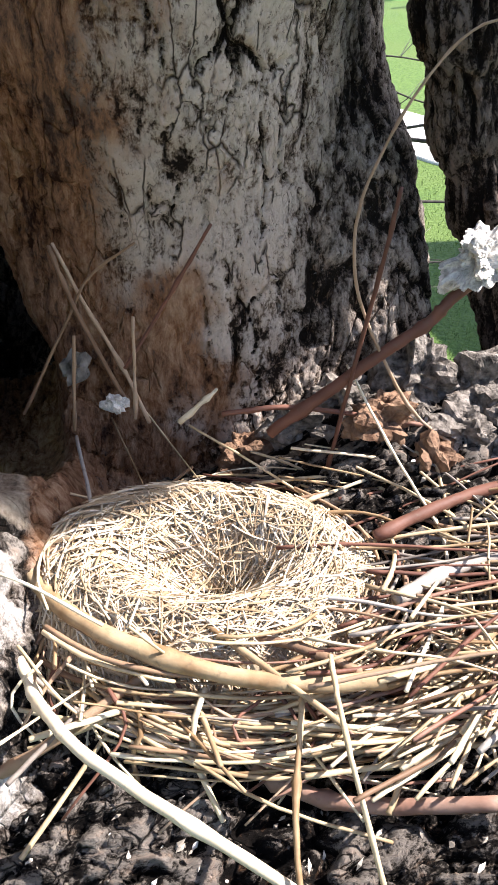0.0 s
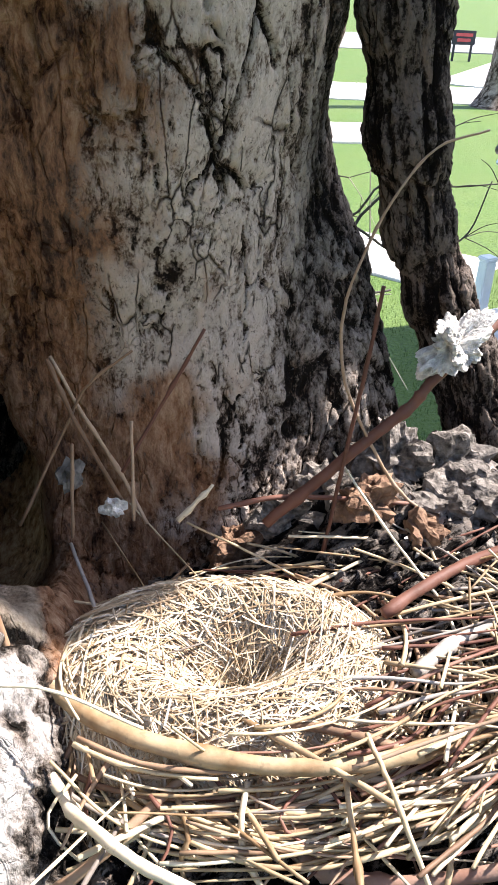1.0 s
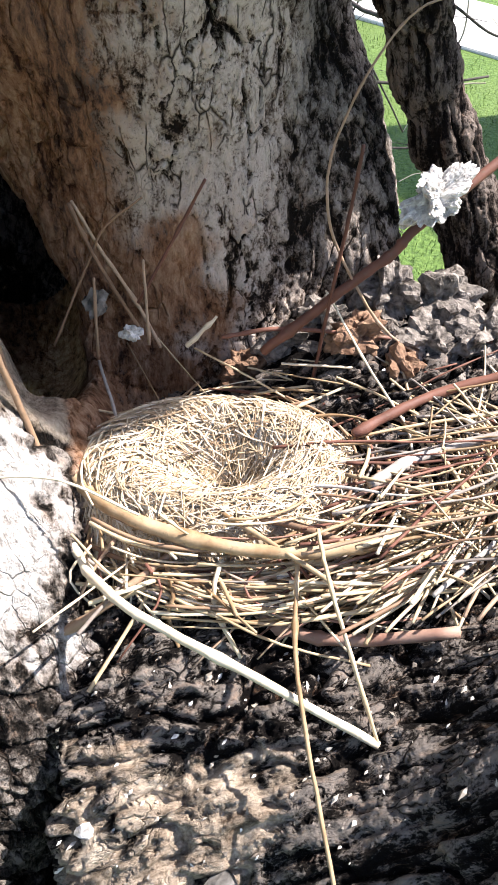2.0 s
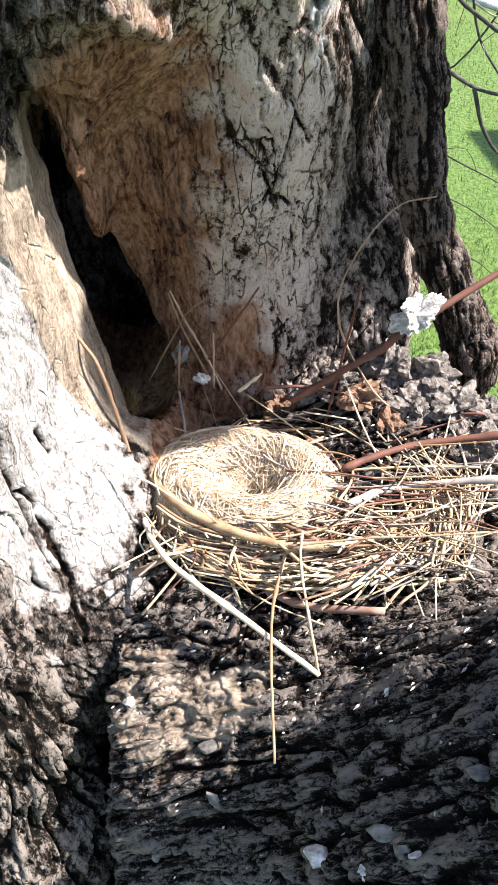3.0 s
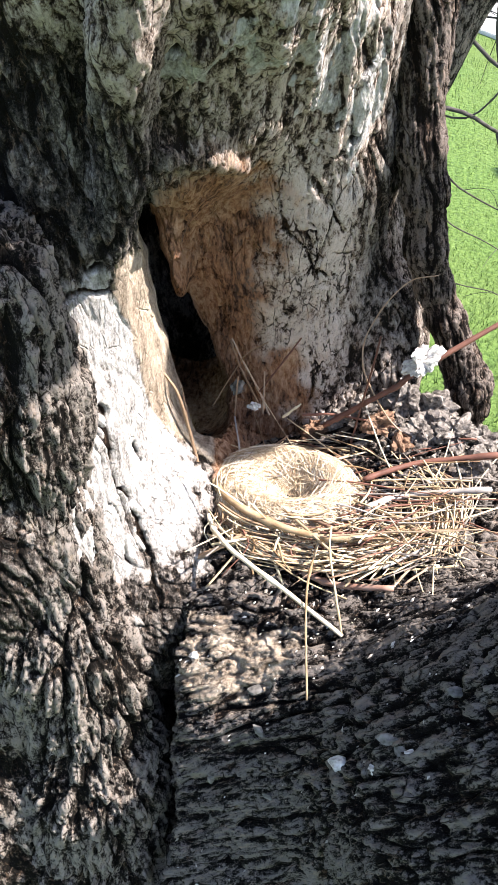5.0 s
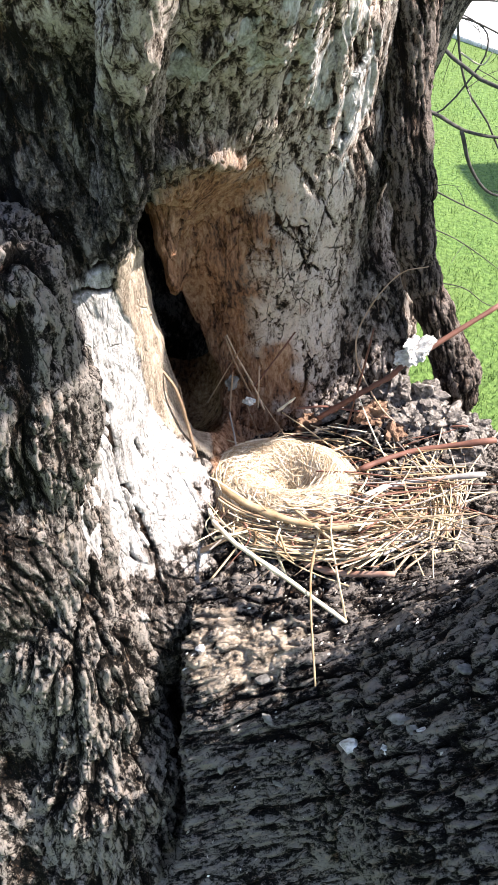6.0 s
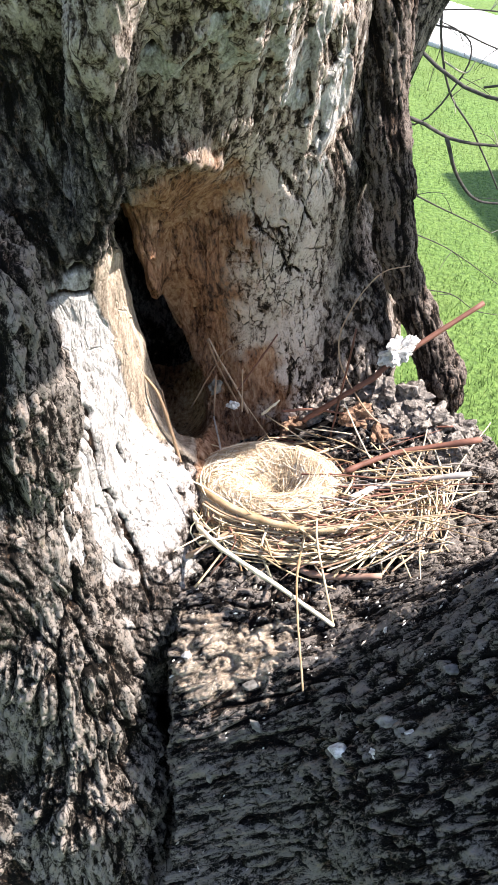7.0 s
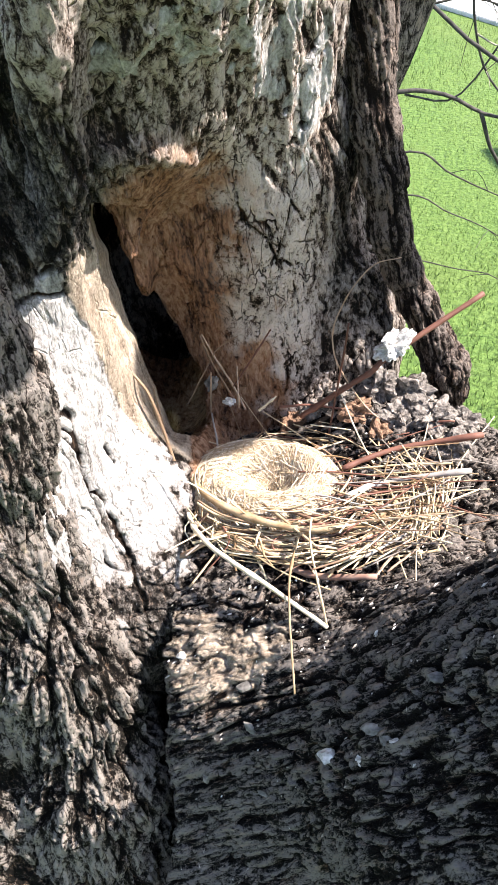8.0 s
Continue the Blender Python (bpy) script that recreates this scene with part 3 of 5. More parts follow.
def cords_field(P):
    return np.min([rods(P, cord, 0.004) for cord in CORDS], axis=0)


def within(P, low, high, field):
    """The field inside a box, and far off elsewhere."""
    P = np.broadcast_arrays(*P)
    m = np.logical_and.reduce([(c > a) & (c < b) for c, a, b in zip(P, low, high)])
    out = np.full(P[0].shape, 0.2, np.float32)
    if m.any():
        out[m] = field(tuple(c[m] for c in P))
    return out


def stems_field(P):
    d = blend(blend(rods(P, STEM_BACK), rods(P, STEM_SIDE), 0.05), rods(P, LIP), 0.04)
    back = blend(rods(P, [(-0.21, 0.50, 1.4, 0.12), (-0.21, 0.48, 2.3, 0.12)]), rods(P, [(-0.10, 0.54, 1.4, 0.12), (-0.10, 0.52, 2.3, 0.12)]), 0.03)     # closes the hollow behind
    d = blend(d, back, 0.03)
    d = blend(blend(d, rods(P, UPPER), 0.03), np.minimum(rods(P, REAR), rods(P, FLANK_LEFT)), 0.03)
    d = blend(d, rods(P, BUTTRESS), 0.02)
    d = -blend(-d, within(P, (-0.24, 0.10, 1.54), (0.0, 0.50, 1.99), hollow_field), 0.006)
    d = blend(d, within(P, (-0.16, 0.04, 1.86), (0.06, 0.32, 2.14), cords_field), 0.007)
    return blend(d, within(P, (-0.24, 0.11, 1.62), (-0.04, 0.28, 1.98), rim_field), 0.004)


CREVICE = [(-0.066, 0.042, 1.650, 0.014), (-0.080, 0.030, 1.586, 0.021), (-0.084, 0.015, 1.48, 0.024), (-0.078, 0.005, 1.36, 0.034)]


def limb_field(P):
    d = blend(blend(rods(P, FOOT), rods(P, LIMB), 0.06), rods(P, LEDGE), 0.05)
    for k in range(4):
        d = -blend(-d, rods(P, [(x - 0.006 * k, y + 0.028 * k, z - 0.01 * k, r) for x, y, z, r in CREVICE], 0.01), 0.006)
    return d


def ridge_field(P):
    return rods(P, RIDGE)


def flank_field(P):
    return rods(P, [(-0.24, 0.04, 1.15, 0.11), (-0.235, 0.05, 1.40, 0.095), (-0.235, 0.08, 1.62, 0.07)])


def slab_field(P):
    joined = rods(P, [(0.036, 0.345, 1.945, 0.016), (0.02, 0.345, 2.02, 0.03), (0.0, 0.345, 2.3, 0.04)])
    return blend(rods(P, SLAB, 0.01), joined, 0.012)


def grained(v, along, stretch):
    """Points squeezed along the grain's direction."""
    a = np.array(along, np.float32) / np.linalg.norm(along)
    return v - (v @ a)[:, None] * a * (1 - 1 / stretch)


def plate_relief(v, along, seed):
    """Flat flaky plates with thin wandering cracks: offsets in metres, and 0 to 1 for the height."""
    warp = np.stack([fbm(v / 0.011, 3, seed + 40 + i) for i in range(3)], 1) - 0.5
    big = np.stack([fbm(v / 0.045, 2, seed + 50 + i) for i in range(3)], 1) - 0.5
    w = v + 0.009 * warp + 0.02 * big
    f1, f2, ident = cells(grained(w, along, 4.5) / 0.015, seed)
    here = ramp(0.30, 0.55, fbm(v / 0.028, 2, seed + 8))
    c1 = 1 - (1 - ramp(0.0, 0.065, f2 - f1)) * here
    g1, g2, gid = cells(grained(w, along, 1.3) / 0.0075, seed + 1)
    c2 = 1 - (1 - ramp(0.0, 0.16, g2 - g1)) * ramp(0.42, 0.62, fbm(v / 0.02, 2, seed + 9))
    t = fbm(grained(w, along, 1.8) / 0.011, 3, seed + 2) * 9
    step = (np.floor(t) + ramp(0.7, 1.0, t - np.floor(t))) / 9
    tiny = fbm(v / 0.0032, 2, seed + 3) - 0.5
    off = 0.0036 * (c1 - 1) + 0.0009 * (c2 - 1) + 0.0014 * (step - 0.5) + 0.0008 * (ident - 0.5) * c1 + 0.0009 * tiny
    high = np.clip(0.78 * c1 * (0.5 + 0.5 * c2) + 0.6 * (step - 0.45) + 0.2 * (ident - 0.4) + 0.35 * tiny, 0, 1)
    return off, high


def furrow_relief(v, along, size, depth, seed, stretch=6.0):
    """Fibrous ridges along the grain parted by sharp furrows, broken across and flaking."""
    big = np.stack([fbm(v / (size * 4), 2, seed + 50 + i) for i in range(3)], 1) - 0.5
    w = v + size * 1.1 * big
    n1 = np.abs(2 * fbm(grained(w, along, stretch) / (size * 1.4), 2, seed) - 1)
    h1 = np.sqrt(ramp(0.0, 0.22, n1))
    n2 = np.abs(2 * fbm(grained(w, along, stretch * 1.2) / (size * 0.5), 2, seed + 5) - 1)
    h2 = np.sqrt(ramp(0.0, 0.3, n2))
    h3 = fbm(grained(w, along, 5.0) / (size * 0.22), 2, seed + 6)
    f1, f2, ident = cells(grained(w + 0.3 * size * big, along, 3.2) / (size * 0.9), seed + 9)
    br = 1 - (1 - ramp(0.0, 0.08, f2 - f1)) * ramp(0.42, 0.58, fbm(v / (size * 2), 2, seed + 11))
    t = fbm(grained(w, along, 7.0) / (size * 0.6), 3, seed + 2) * 9
    step = (np.floor(t) + ramp(0.75, 1.0, t - np.floor(t))) / 9
    tiny = fbm(v / 0.0030, 2, seed + 3) - 0.5
    off = depth * (1.2 * (h1 - 1) + 0.5 * (h2 - 1) * h1 + 0.5 * (h3 - 0.5) + 0.3 * (br - 1) * h1 + 0.8 * (step - 0.5) + 0.12 * (ident - 0.5) * h1) + 0.0018 * tiny
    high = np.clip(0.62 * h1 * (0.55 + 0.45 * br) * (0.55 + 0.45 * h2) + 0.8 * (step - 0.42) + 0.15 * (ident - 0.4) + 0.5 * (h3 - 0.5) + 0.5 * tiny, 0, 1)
    return off, high


def dist_to(v, a, b):
    return rod((v[:, 0], v[:, 1], v[:, 2]), (*a, 0.0), (*b, 0.0))


tree = tagged(new("tree"), "old multi-stemmed tree with cracked grey bark and a hollow fork", "tree")


def slot_middle(v):
    """x of the slot's middle at each point's height and depth."""
    x, y, z = v.T
    far = np.array(HOLLOW)
    near = np.array(HOLLOW_MOUTH)
    f = (0.27 - y) / 0.15
    z0 = z - f * (near[:, 2] - far[:, 2]).mean()
    return np.interp(z0, far[::-1, 2], far[::-1, 0]) + f * np.interp(z0, far[::-1, 2], (near - far)[::-1, 0])


def wood_in(v, edge, side, middle):
    """Where the barkless inner wall of the hollow lies."""
    x, y, z = v.T
    return side * ramp(-0.003, 0.005, y - 0.145 - 0.27 * (1.91 - z) + 0.010 * edge) * ramp(0.31, 0.28, y) * ramp(1.93, 1.90, z + 0.04 * edge) * ramp(1.675, 1.70, z) * ramp(0.006, 0.0, x - middle)


def build_stems():
    v, q = skin(stems_field, (-0.30, -0.06, 1.50), (0.105, 0.44, 2.12), 0.0027)
    v, q = finer(v, q)
    me = raw_mesh("stem", v, q)
    n = normals_of(me)
    T = v.T
    on_back = ramp(0.02, -0.02, np.minimum(rods(T, STEM_BACK), rods(T, UPPER)) - np.minimum(rods(T, STEM_SIDE), rods(T, LIP)))
    x, y, z = T
    edge = (fbm(v / 0.02, 3, 90) - 0.5)
    streak = fbm(v * np.array([130, 130, 28], np.float32), 3, 92) - 0.5
    bare_sunlit = (1 - ramp(-0.014, 0.014, dist_to(v, (-0.118, 0.130, 1.93), (-0.085, 0.10, 1.60)) - (0.034 + 0.026 * ramp(1.89, 1.72, z)) + 0.03 * edge + 0.02 * streak)) * (y < 0.19)
    bare_sunlit = np.maximum(bare_sunlit, 1 - ramp(0.020, 0.036, dist_to(v, (-0.108, 0.165, 1.88), (-0.085, 0.165, 1.70)) + 0.02 * edge))
    # upper limit of the pale colour stands in for a cast shadow's edge
    bare_sunlit = bare_sunlit * ramp(1.63, 1.74, z + 0.10 * edge + 0.12 * streak) * ramp(1.925, 1.885, z + 0.05 * edge + 0.04 * streak)
    # first six cords painted pale for the sun on their strips
    for cord, r in zip(CORDS[:6], (0.008, 0.008, 0.007, 0.008, 0.007, 0.006)):
        bare_sunlit = np.maximum(bare_sunlit, 0.85 - 0.85 * ramp(-0.003, 0.003, rods(T, cord, 0.004) - r * 0.1 + 0.016 * edge + 0.06 * streak))
    middle = slot_middle(v)
    wood = wood_in(v, edge, 1 - on_back, middle)
    bare_sunlit = bare_sunlit * (1 - wood)
    rot = on_back * ramp(-0.008, -0.065, x + 0.09 * edge) * ramp(1.99, 1.89, z + 0.1 * edge)
    rot = np.maximum(rot, on_back * 0.9 * (1 - ramp(0.01, 0.055, dist_to(v, (-0.045, 0.28, 1.68), (-0.04, 0.28, 1.735)) + 0.07 * edge)))
    brow = ramp(0.0, 0.006, x - middle) * ramp(-0.03, -0.06, x) * ramp(0.16, 0.19, y) * ramp(1.99, 1.94, z + 0.06 * edge)
    rot = np.maximum(rot, 0.9 * brow)
    on_back = np.maximum(on_back, brow)
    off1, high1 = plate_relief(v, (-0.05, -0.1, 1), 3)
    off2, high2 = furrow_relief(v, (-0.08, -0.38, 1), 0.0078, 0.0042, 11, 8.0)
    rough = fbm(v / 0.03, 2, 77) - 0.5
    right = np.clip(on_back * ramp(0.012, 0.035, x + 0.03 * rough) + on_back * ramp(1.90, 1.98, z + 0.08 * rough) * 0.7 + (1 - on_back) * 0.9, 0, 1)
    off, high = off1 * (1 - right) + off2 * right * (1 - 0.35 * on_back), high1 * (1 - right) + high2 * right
    splits = ramp(0.935, 0.985, 1 - np.abs(2 * fbm(v * np.array([10, 62, 7], np.float32) + 0.15 * np.sin(v[:, 2:] * 90), 2, 61) - 1))
    splits = splits * ramp(1.66, 1.70, z)
    crack = np.full(len(v), 9.0, np.float32)
    side = (x < -0.03) & (y < 0.19) & (z < 1.93)
    wob = 0.006 * (np.stack([fbm(v[side] / 0.008, 2, 400 + i) for i in range(3)], 1) - 0.5)
    for line in CRACKS:
        for a, b in zip(line, line[1:]):
            crack[side] = np.minimum(crack[side], dist_to(v[side] + wob, a, b))
    deep = ramp(0.0030, 0.0010, crack) * ramp(0.25, 0.45, fbm(v / 0.012, 2, 411) + 0.15)
    bare_sunlit = np.maximum(bare_sunlit, ramp(0.012, 0.008, crack) * bare_sunlit)
    off = off * (1 - np.maximum(bare_sunlit * (0.72 - 0.62 * (z > 1.915)), 0.97 * wood)) - 0.005 * bare_sunlit * splits - 0.005 * deep
    high = (high * (1 - bare_sunlit) + bare_sunlit * (0.75 - 0.75 * splits)) * (1 - deep)
    off = off * (1 - 0.3 * rot)
    dark = np.clip((1 - on_back) * (1 - bare_sunlit) + on_back * (0.6 * ramp(0.015, 0.04, x + 0.03 * rough) + 0.3 * ramp(1.93, 2.0, z + 0.1 * rough) * ramp(0.0, -0.04, x)), 0, 1)
    # a few deep folds where the two stems meet above the hollow
    fold = ramp(0.10, 0.0, np.abs(on_back - 0.5) * 0.3) * ramp(1.88, 1.93, z)
    off = off + fold * 0.010 * (fbm(v * np.array([40, 40, 60], np.float32), 3, 71) - 0.5)
    me.vertices.foreach_set("co", (v + n * off[:, None]).ravel())
    for k, a in (("relief", high), ("bare_sunlit", bare_sunlit), ("wood", wood), ("rot", rot), ("dark", dark)):
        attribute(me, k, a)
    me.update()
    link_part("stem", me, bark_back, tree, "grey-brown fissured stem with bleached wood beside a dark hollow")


def build_plain(name, field, lo, hi, step, along, size, depth, stretch, seed, material, label, wood_at=None, split=True):
    v, q = skin(field, lo, hi, step)
    if split:
        v, q = finer(v, q)
    me = raw_mesh(name, v, q)
    n = normals_of(me)
    off, high = furrow_relief(v, along, size, depth, seed, stretch)
    zero = np.zeros(len(v), np.float32)
    wood = zero
    if wood_at:
        wood = 0.85 - 0.85 * ramp(-0.022, 0.018, dist_to(v, wood_at[0], wood_at[1]) - wood_at[2] + 0.06 * (fbm(v / 0.012, 3, 33) - 0.5))
    lump = (fbm(v / 0.035, 2, seed + 20) - 0.5) * min(0.012, 1.4 * depth)
    off = off * (1 - 0.3 * wood)
    me.vertices.foreach_set("co", (v + n * (off + lump)[:, None]).ravel())
    for k, a in (("relief", high), ("bare_sunlit", zero), ("wood", wood), ("rot", zero), ("dark", zero)):
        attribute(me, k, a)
    me.update()
    return link_part(name, me, material, tree, label)




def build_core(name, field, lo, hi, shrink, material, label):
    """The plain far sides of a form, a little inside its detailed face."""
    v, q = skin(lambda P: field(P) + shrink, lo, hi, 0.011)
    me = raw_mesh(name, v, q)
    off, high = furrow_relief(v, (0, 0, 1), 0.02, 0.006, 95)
    for k in ("relief", "bare_sunlit", "wood", "rot", "dark"):
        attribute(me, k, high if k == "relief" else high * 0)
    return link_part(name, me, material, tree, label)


build_stems()
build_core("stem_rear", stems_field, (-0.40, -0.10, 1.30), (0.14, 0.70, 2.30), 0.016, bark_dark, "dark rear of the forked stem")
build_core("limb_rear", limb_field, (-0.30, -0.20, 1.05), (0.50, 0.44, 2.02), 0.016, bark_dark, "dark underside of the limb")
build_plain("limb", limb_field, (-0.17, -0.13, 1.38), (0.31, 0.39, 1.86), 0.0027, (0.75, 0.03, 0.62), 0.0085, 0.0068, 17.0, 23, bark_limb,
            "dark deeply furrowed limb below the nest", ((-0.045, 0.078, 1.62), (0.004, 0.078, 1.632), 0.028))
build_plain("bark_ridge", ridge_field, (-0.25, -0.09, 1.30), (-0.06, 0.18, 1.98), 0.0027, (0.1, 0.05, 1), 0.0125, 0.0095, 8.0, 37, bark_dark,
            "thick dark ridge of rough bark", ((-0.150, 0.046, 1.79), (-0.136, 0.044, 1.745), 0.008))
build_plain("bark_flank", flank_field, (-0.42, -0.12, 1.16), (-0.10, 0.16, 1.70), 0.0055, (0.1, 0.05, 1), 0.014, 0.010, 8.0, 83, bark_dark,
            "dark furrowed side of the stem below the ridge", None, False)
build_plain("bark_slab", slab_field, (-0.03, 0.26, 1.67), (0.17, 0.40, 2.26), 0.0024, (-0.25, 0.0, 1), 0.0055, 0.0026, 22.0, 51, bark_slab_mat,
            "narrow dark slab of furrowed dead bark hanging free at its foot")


def tube(points, radii, sides=12, wobble=0.0, seed=0, cap=True):
    """A tapered tube through points, as vertices and quads."""
    p = np.array(points, np.float64)
    t = np.gradient(p, axis=0)
    t /= np.linalg.norm(t, axis=1)[:, None]
    ref = np.array((0.31, 0.17, 0.93)) if abs(t[0, 2]) < 0.8 else np.array((0.9, 0.3, 0.1))
    u = np.cross(t, ref)
    u /= np.linalg.norm(u, axis=1)[:, None]
    w = np.cross(t, u)
    a = np.arange(sides) / sides * math.tau
    r = np.array(radii, np.float64)[:, None] * np.ones(sides)
    v = p[:, None] + r[..., None] * (np.cos(a)[None, :, None] * u[:, None] + np.sin(a)[None, :, None] * w[:, None])
    v = v.reshape(-1, 3)
    if wobble:
        v = v + wobble * (np.stack([fbm(v / (wobble * 6), 2, seed + i) for i in range(3)], 1) - 0.5)
    i = np.arange(len(p) - 1)[:, None] * sides
    j = np.arange(sides)[None, :]
    k = (j + 1) % sides
    q = np.stack([i + j, i + k, i + sides + k, i + sides + j], -1).reshape(-1, 4)
    if cap:
        c = len(v)
        v = np.concatenate([v, p[:1] - t[:1] * radii[0] * 0.3, p[-1:] + t[-1:] * radii[-1] * 0.3])
        j = np.arange(sides)
        k = (j + 1) % sides
        last = (len(p) - 1) * sides
        q = np.concatenate([q, np.stack([k, j, np.full(sides, c), np.full(sides, c)], 1), np.stack([last + j, last + k, np.full(sides, c + 1), np.full(sides, c + 1)], 1)])
    return v, q


def quad_mesh(name, v, q):
    """A mesh from quads, of which some are triangles with a doubled corner."""
    me = bpy.data.meshes.new(name)
    me.from_pydata([tuple(c) for c in v], [], [tuple(f[:3]) if f[2] == f[3] else tuple(f) for f in q.tolist()])
    me.polygons.foreach_set("use_smooth", np.full(len(me.polygons), True))
    me.update()
    return me


def through_points(points, n):
    """n points on a smooth curve through the given ones."""
    p = np.array(points, np.float64)
    if len(p) == 2:
        s = np.linspace(0, 1, n)[:, None]
        return p[0] * (1 - s) + p[1] * s
    e = np.concatenate([2 * p[:1] - p[1:2], p, 2 * p[-1:] - p[-2:-1]])
    out = []
    for s in np.linspace(0, len(p) - 1, n):
        i = min(int(s), len(p) - 2)
        f = s - i
        a, b, c, d = e[i:i + 4]
        out.append(0.5 * (2 * b + (c - a) * f + (2 * a - 5 * b + 4 * c - d) * f * f + (3 * b - a - 3 * c + d) * f ** 3))
    return np.array(out)


def big_limb(name, points, radii, label, seed):
    p = through_points(points, 40)
    s = np.linspace(0, 1, 40)
    r = np.interp(s, np.linspace(0, 1, len(radii)), radii)
    v, q = tube(p, r, 40, 0.03, seed)
    me = quad_mesh(name, v, q)
    off, high = furrow_relief(np.array(v, np.float32), (0, 0, 1), 0.03, 0.01, seed)
    for k, a in (("relief", high), ("bare_sunlit", high * 0), ("wood", high * 0), ("rot", high * 0), ("dark", high * 0)):
        attribute(me, k, a)
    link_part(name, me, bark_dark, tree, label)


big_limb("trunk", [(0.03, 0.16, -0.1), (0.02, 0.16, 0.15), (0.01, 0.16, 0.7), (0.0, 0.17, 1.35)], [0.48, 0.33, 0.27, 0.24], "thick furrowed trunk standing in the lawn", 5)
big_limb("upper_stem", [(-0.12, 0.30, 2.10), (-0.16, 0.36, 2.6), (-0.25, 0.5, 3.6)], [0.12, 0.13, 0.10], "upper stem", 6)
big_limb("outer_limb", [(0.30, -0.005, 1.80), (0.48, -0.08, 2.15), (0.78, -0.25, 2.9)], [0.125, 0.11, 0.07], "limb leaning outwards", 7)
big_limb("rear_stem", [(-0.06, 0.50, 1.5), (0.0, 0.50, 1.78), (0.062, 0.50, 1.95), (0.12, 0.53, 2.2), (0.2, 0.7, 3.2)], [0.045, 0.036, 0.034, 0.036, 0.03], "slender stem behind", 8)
# two boughs out of view, added so their shadows fall on the stem
big_limb("side_bough", [(0.16, 0.62, 2.34), (0.40, 0.56, 2.37), (0.56, 0.46, 2.42), (0.61, 0.375, 2.51), (0.615, 0.355, 2.60), (0.625, 0.355, 2.65)], [0.05, 0.046, 0.044, 0.042, 0.036, 0.015], "unseen side bough added to shade the stem", 9)
big_limb("front_bough", [(-0.14, 0.33, 2.45), (0.10, 0.25, 2.50), (0.30, 0.19, 2.46), (0.42, 0.13, 2.62), (0.60, 0.05, 2.9)], [0.045, 0.035, 0.030, 0.026, 0.015], "unseen thin bough added to shade the stem", 10)

build_playhouse()
build_sign()
# ---- a bare sapling and a far tree ----


def bough(name, points, r0, r1, parent, material, label="", seed=0):
    p = through_points(points, 18)
    p = p + (np.stack([vnoise(p * 9.0 + 3 * k, seed + k) for k in range(3)], 1) - 0.5) * r0 * 1.5
    v, q = tube(p, np.linspace(r0, r1, 18), 7)
    return link_part(name, quad_mesh(name, v, q), material, parent, label)


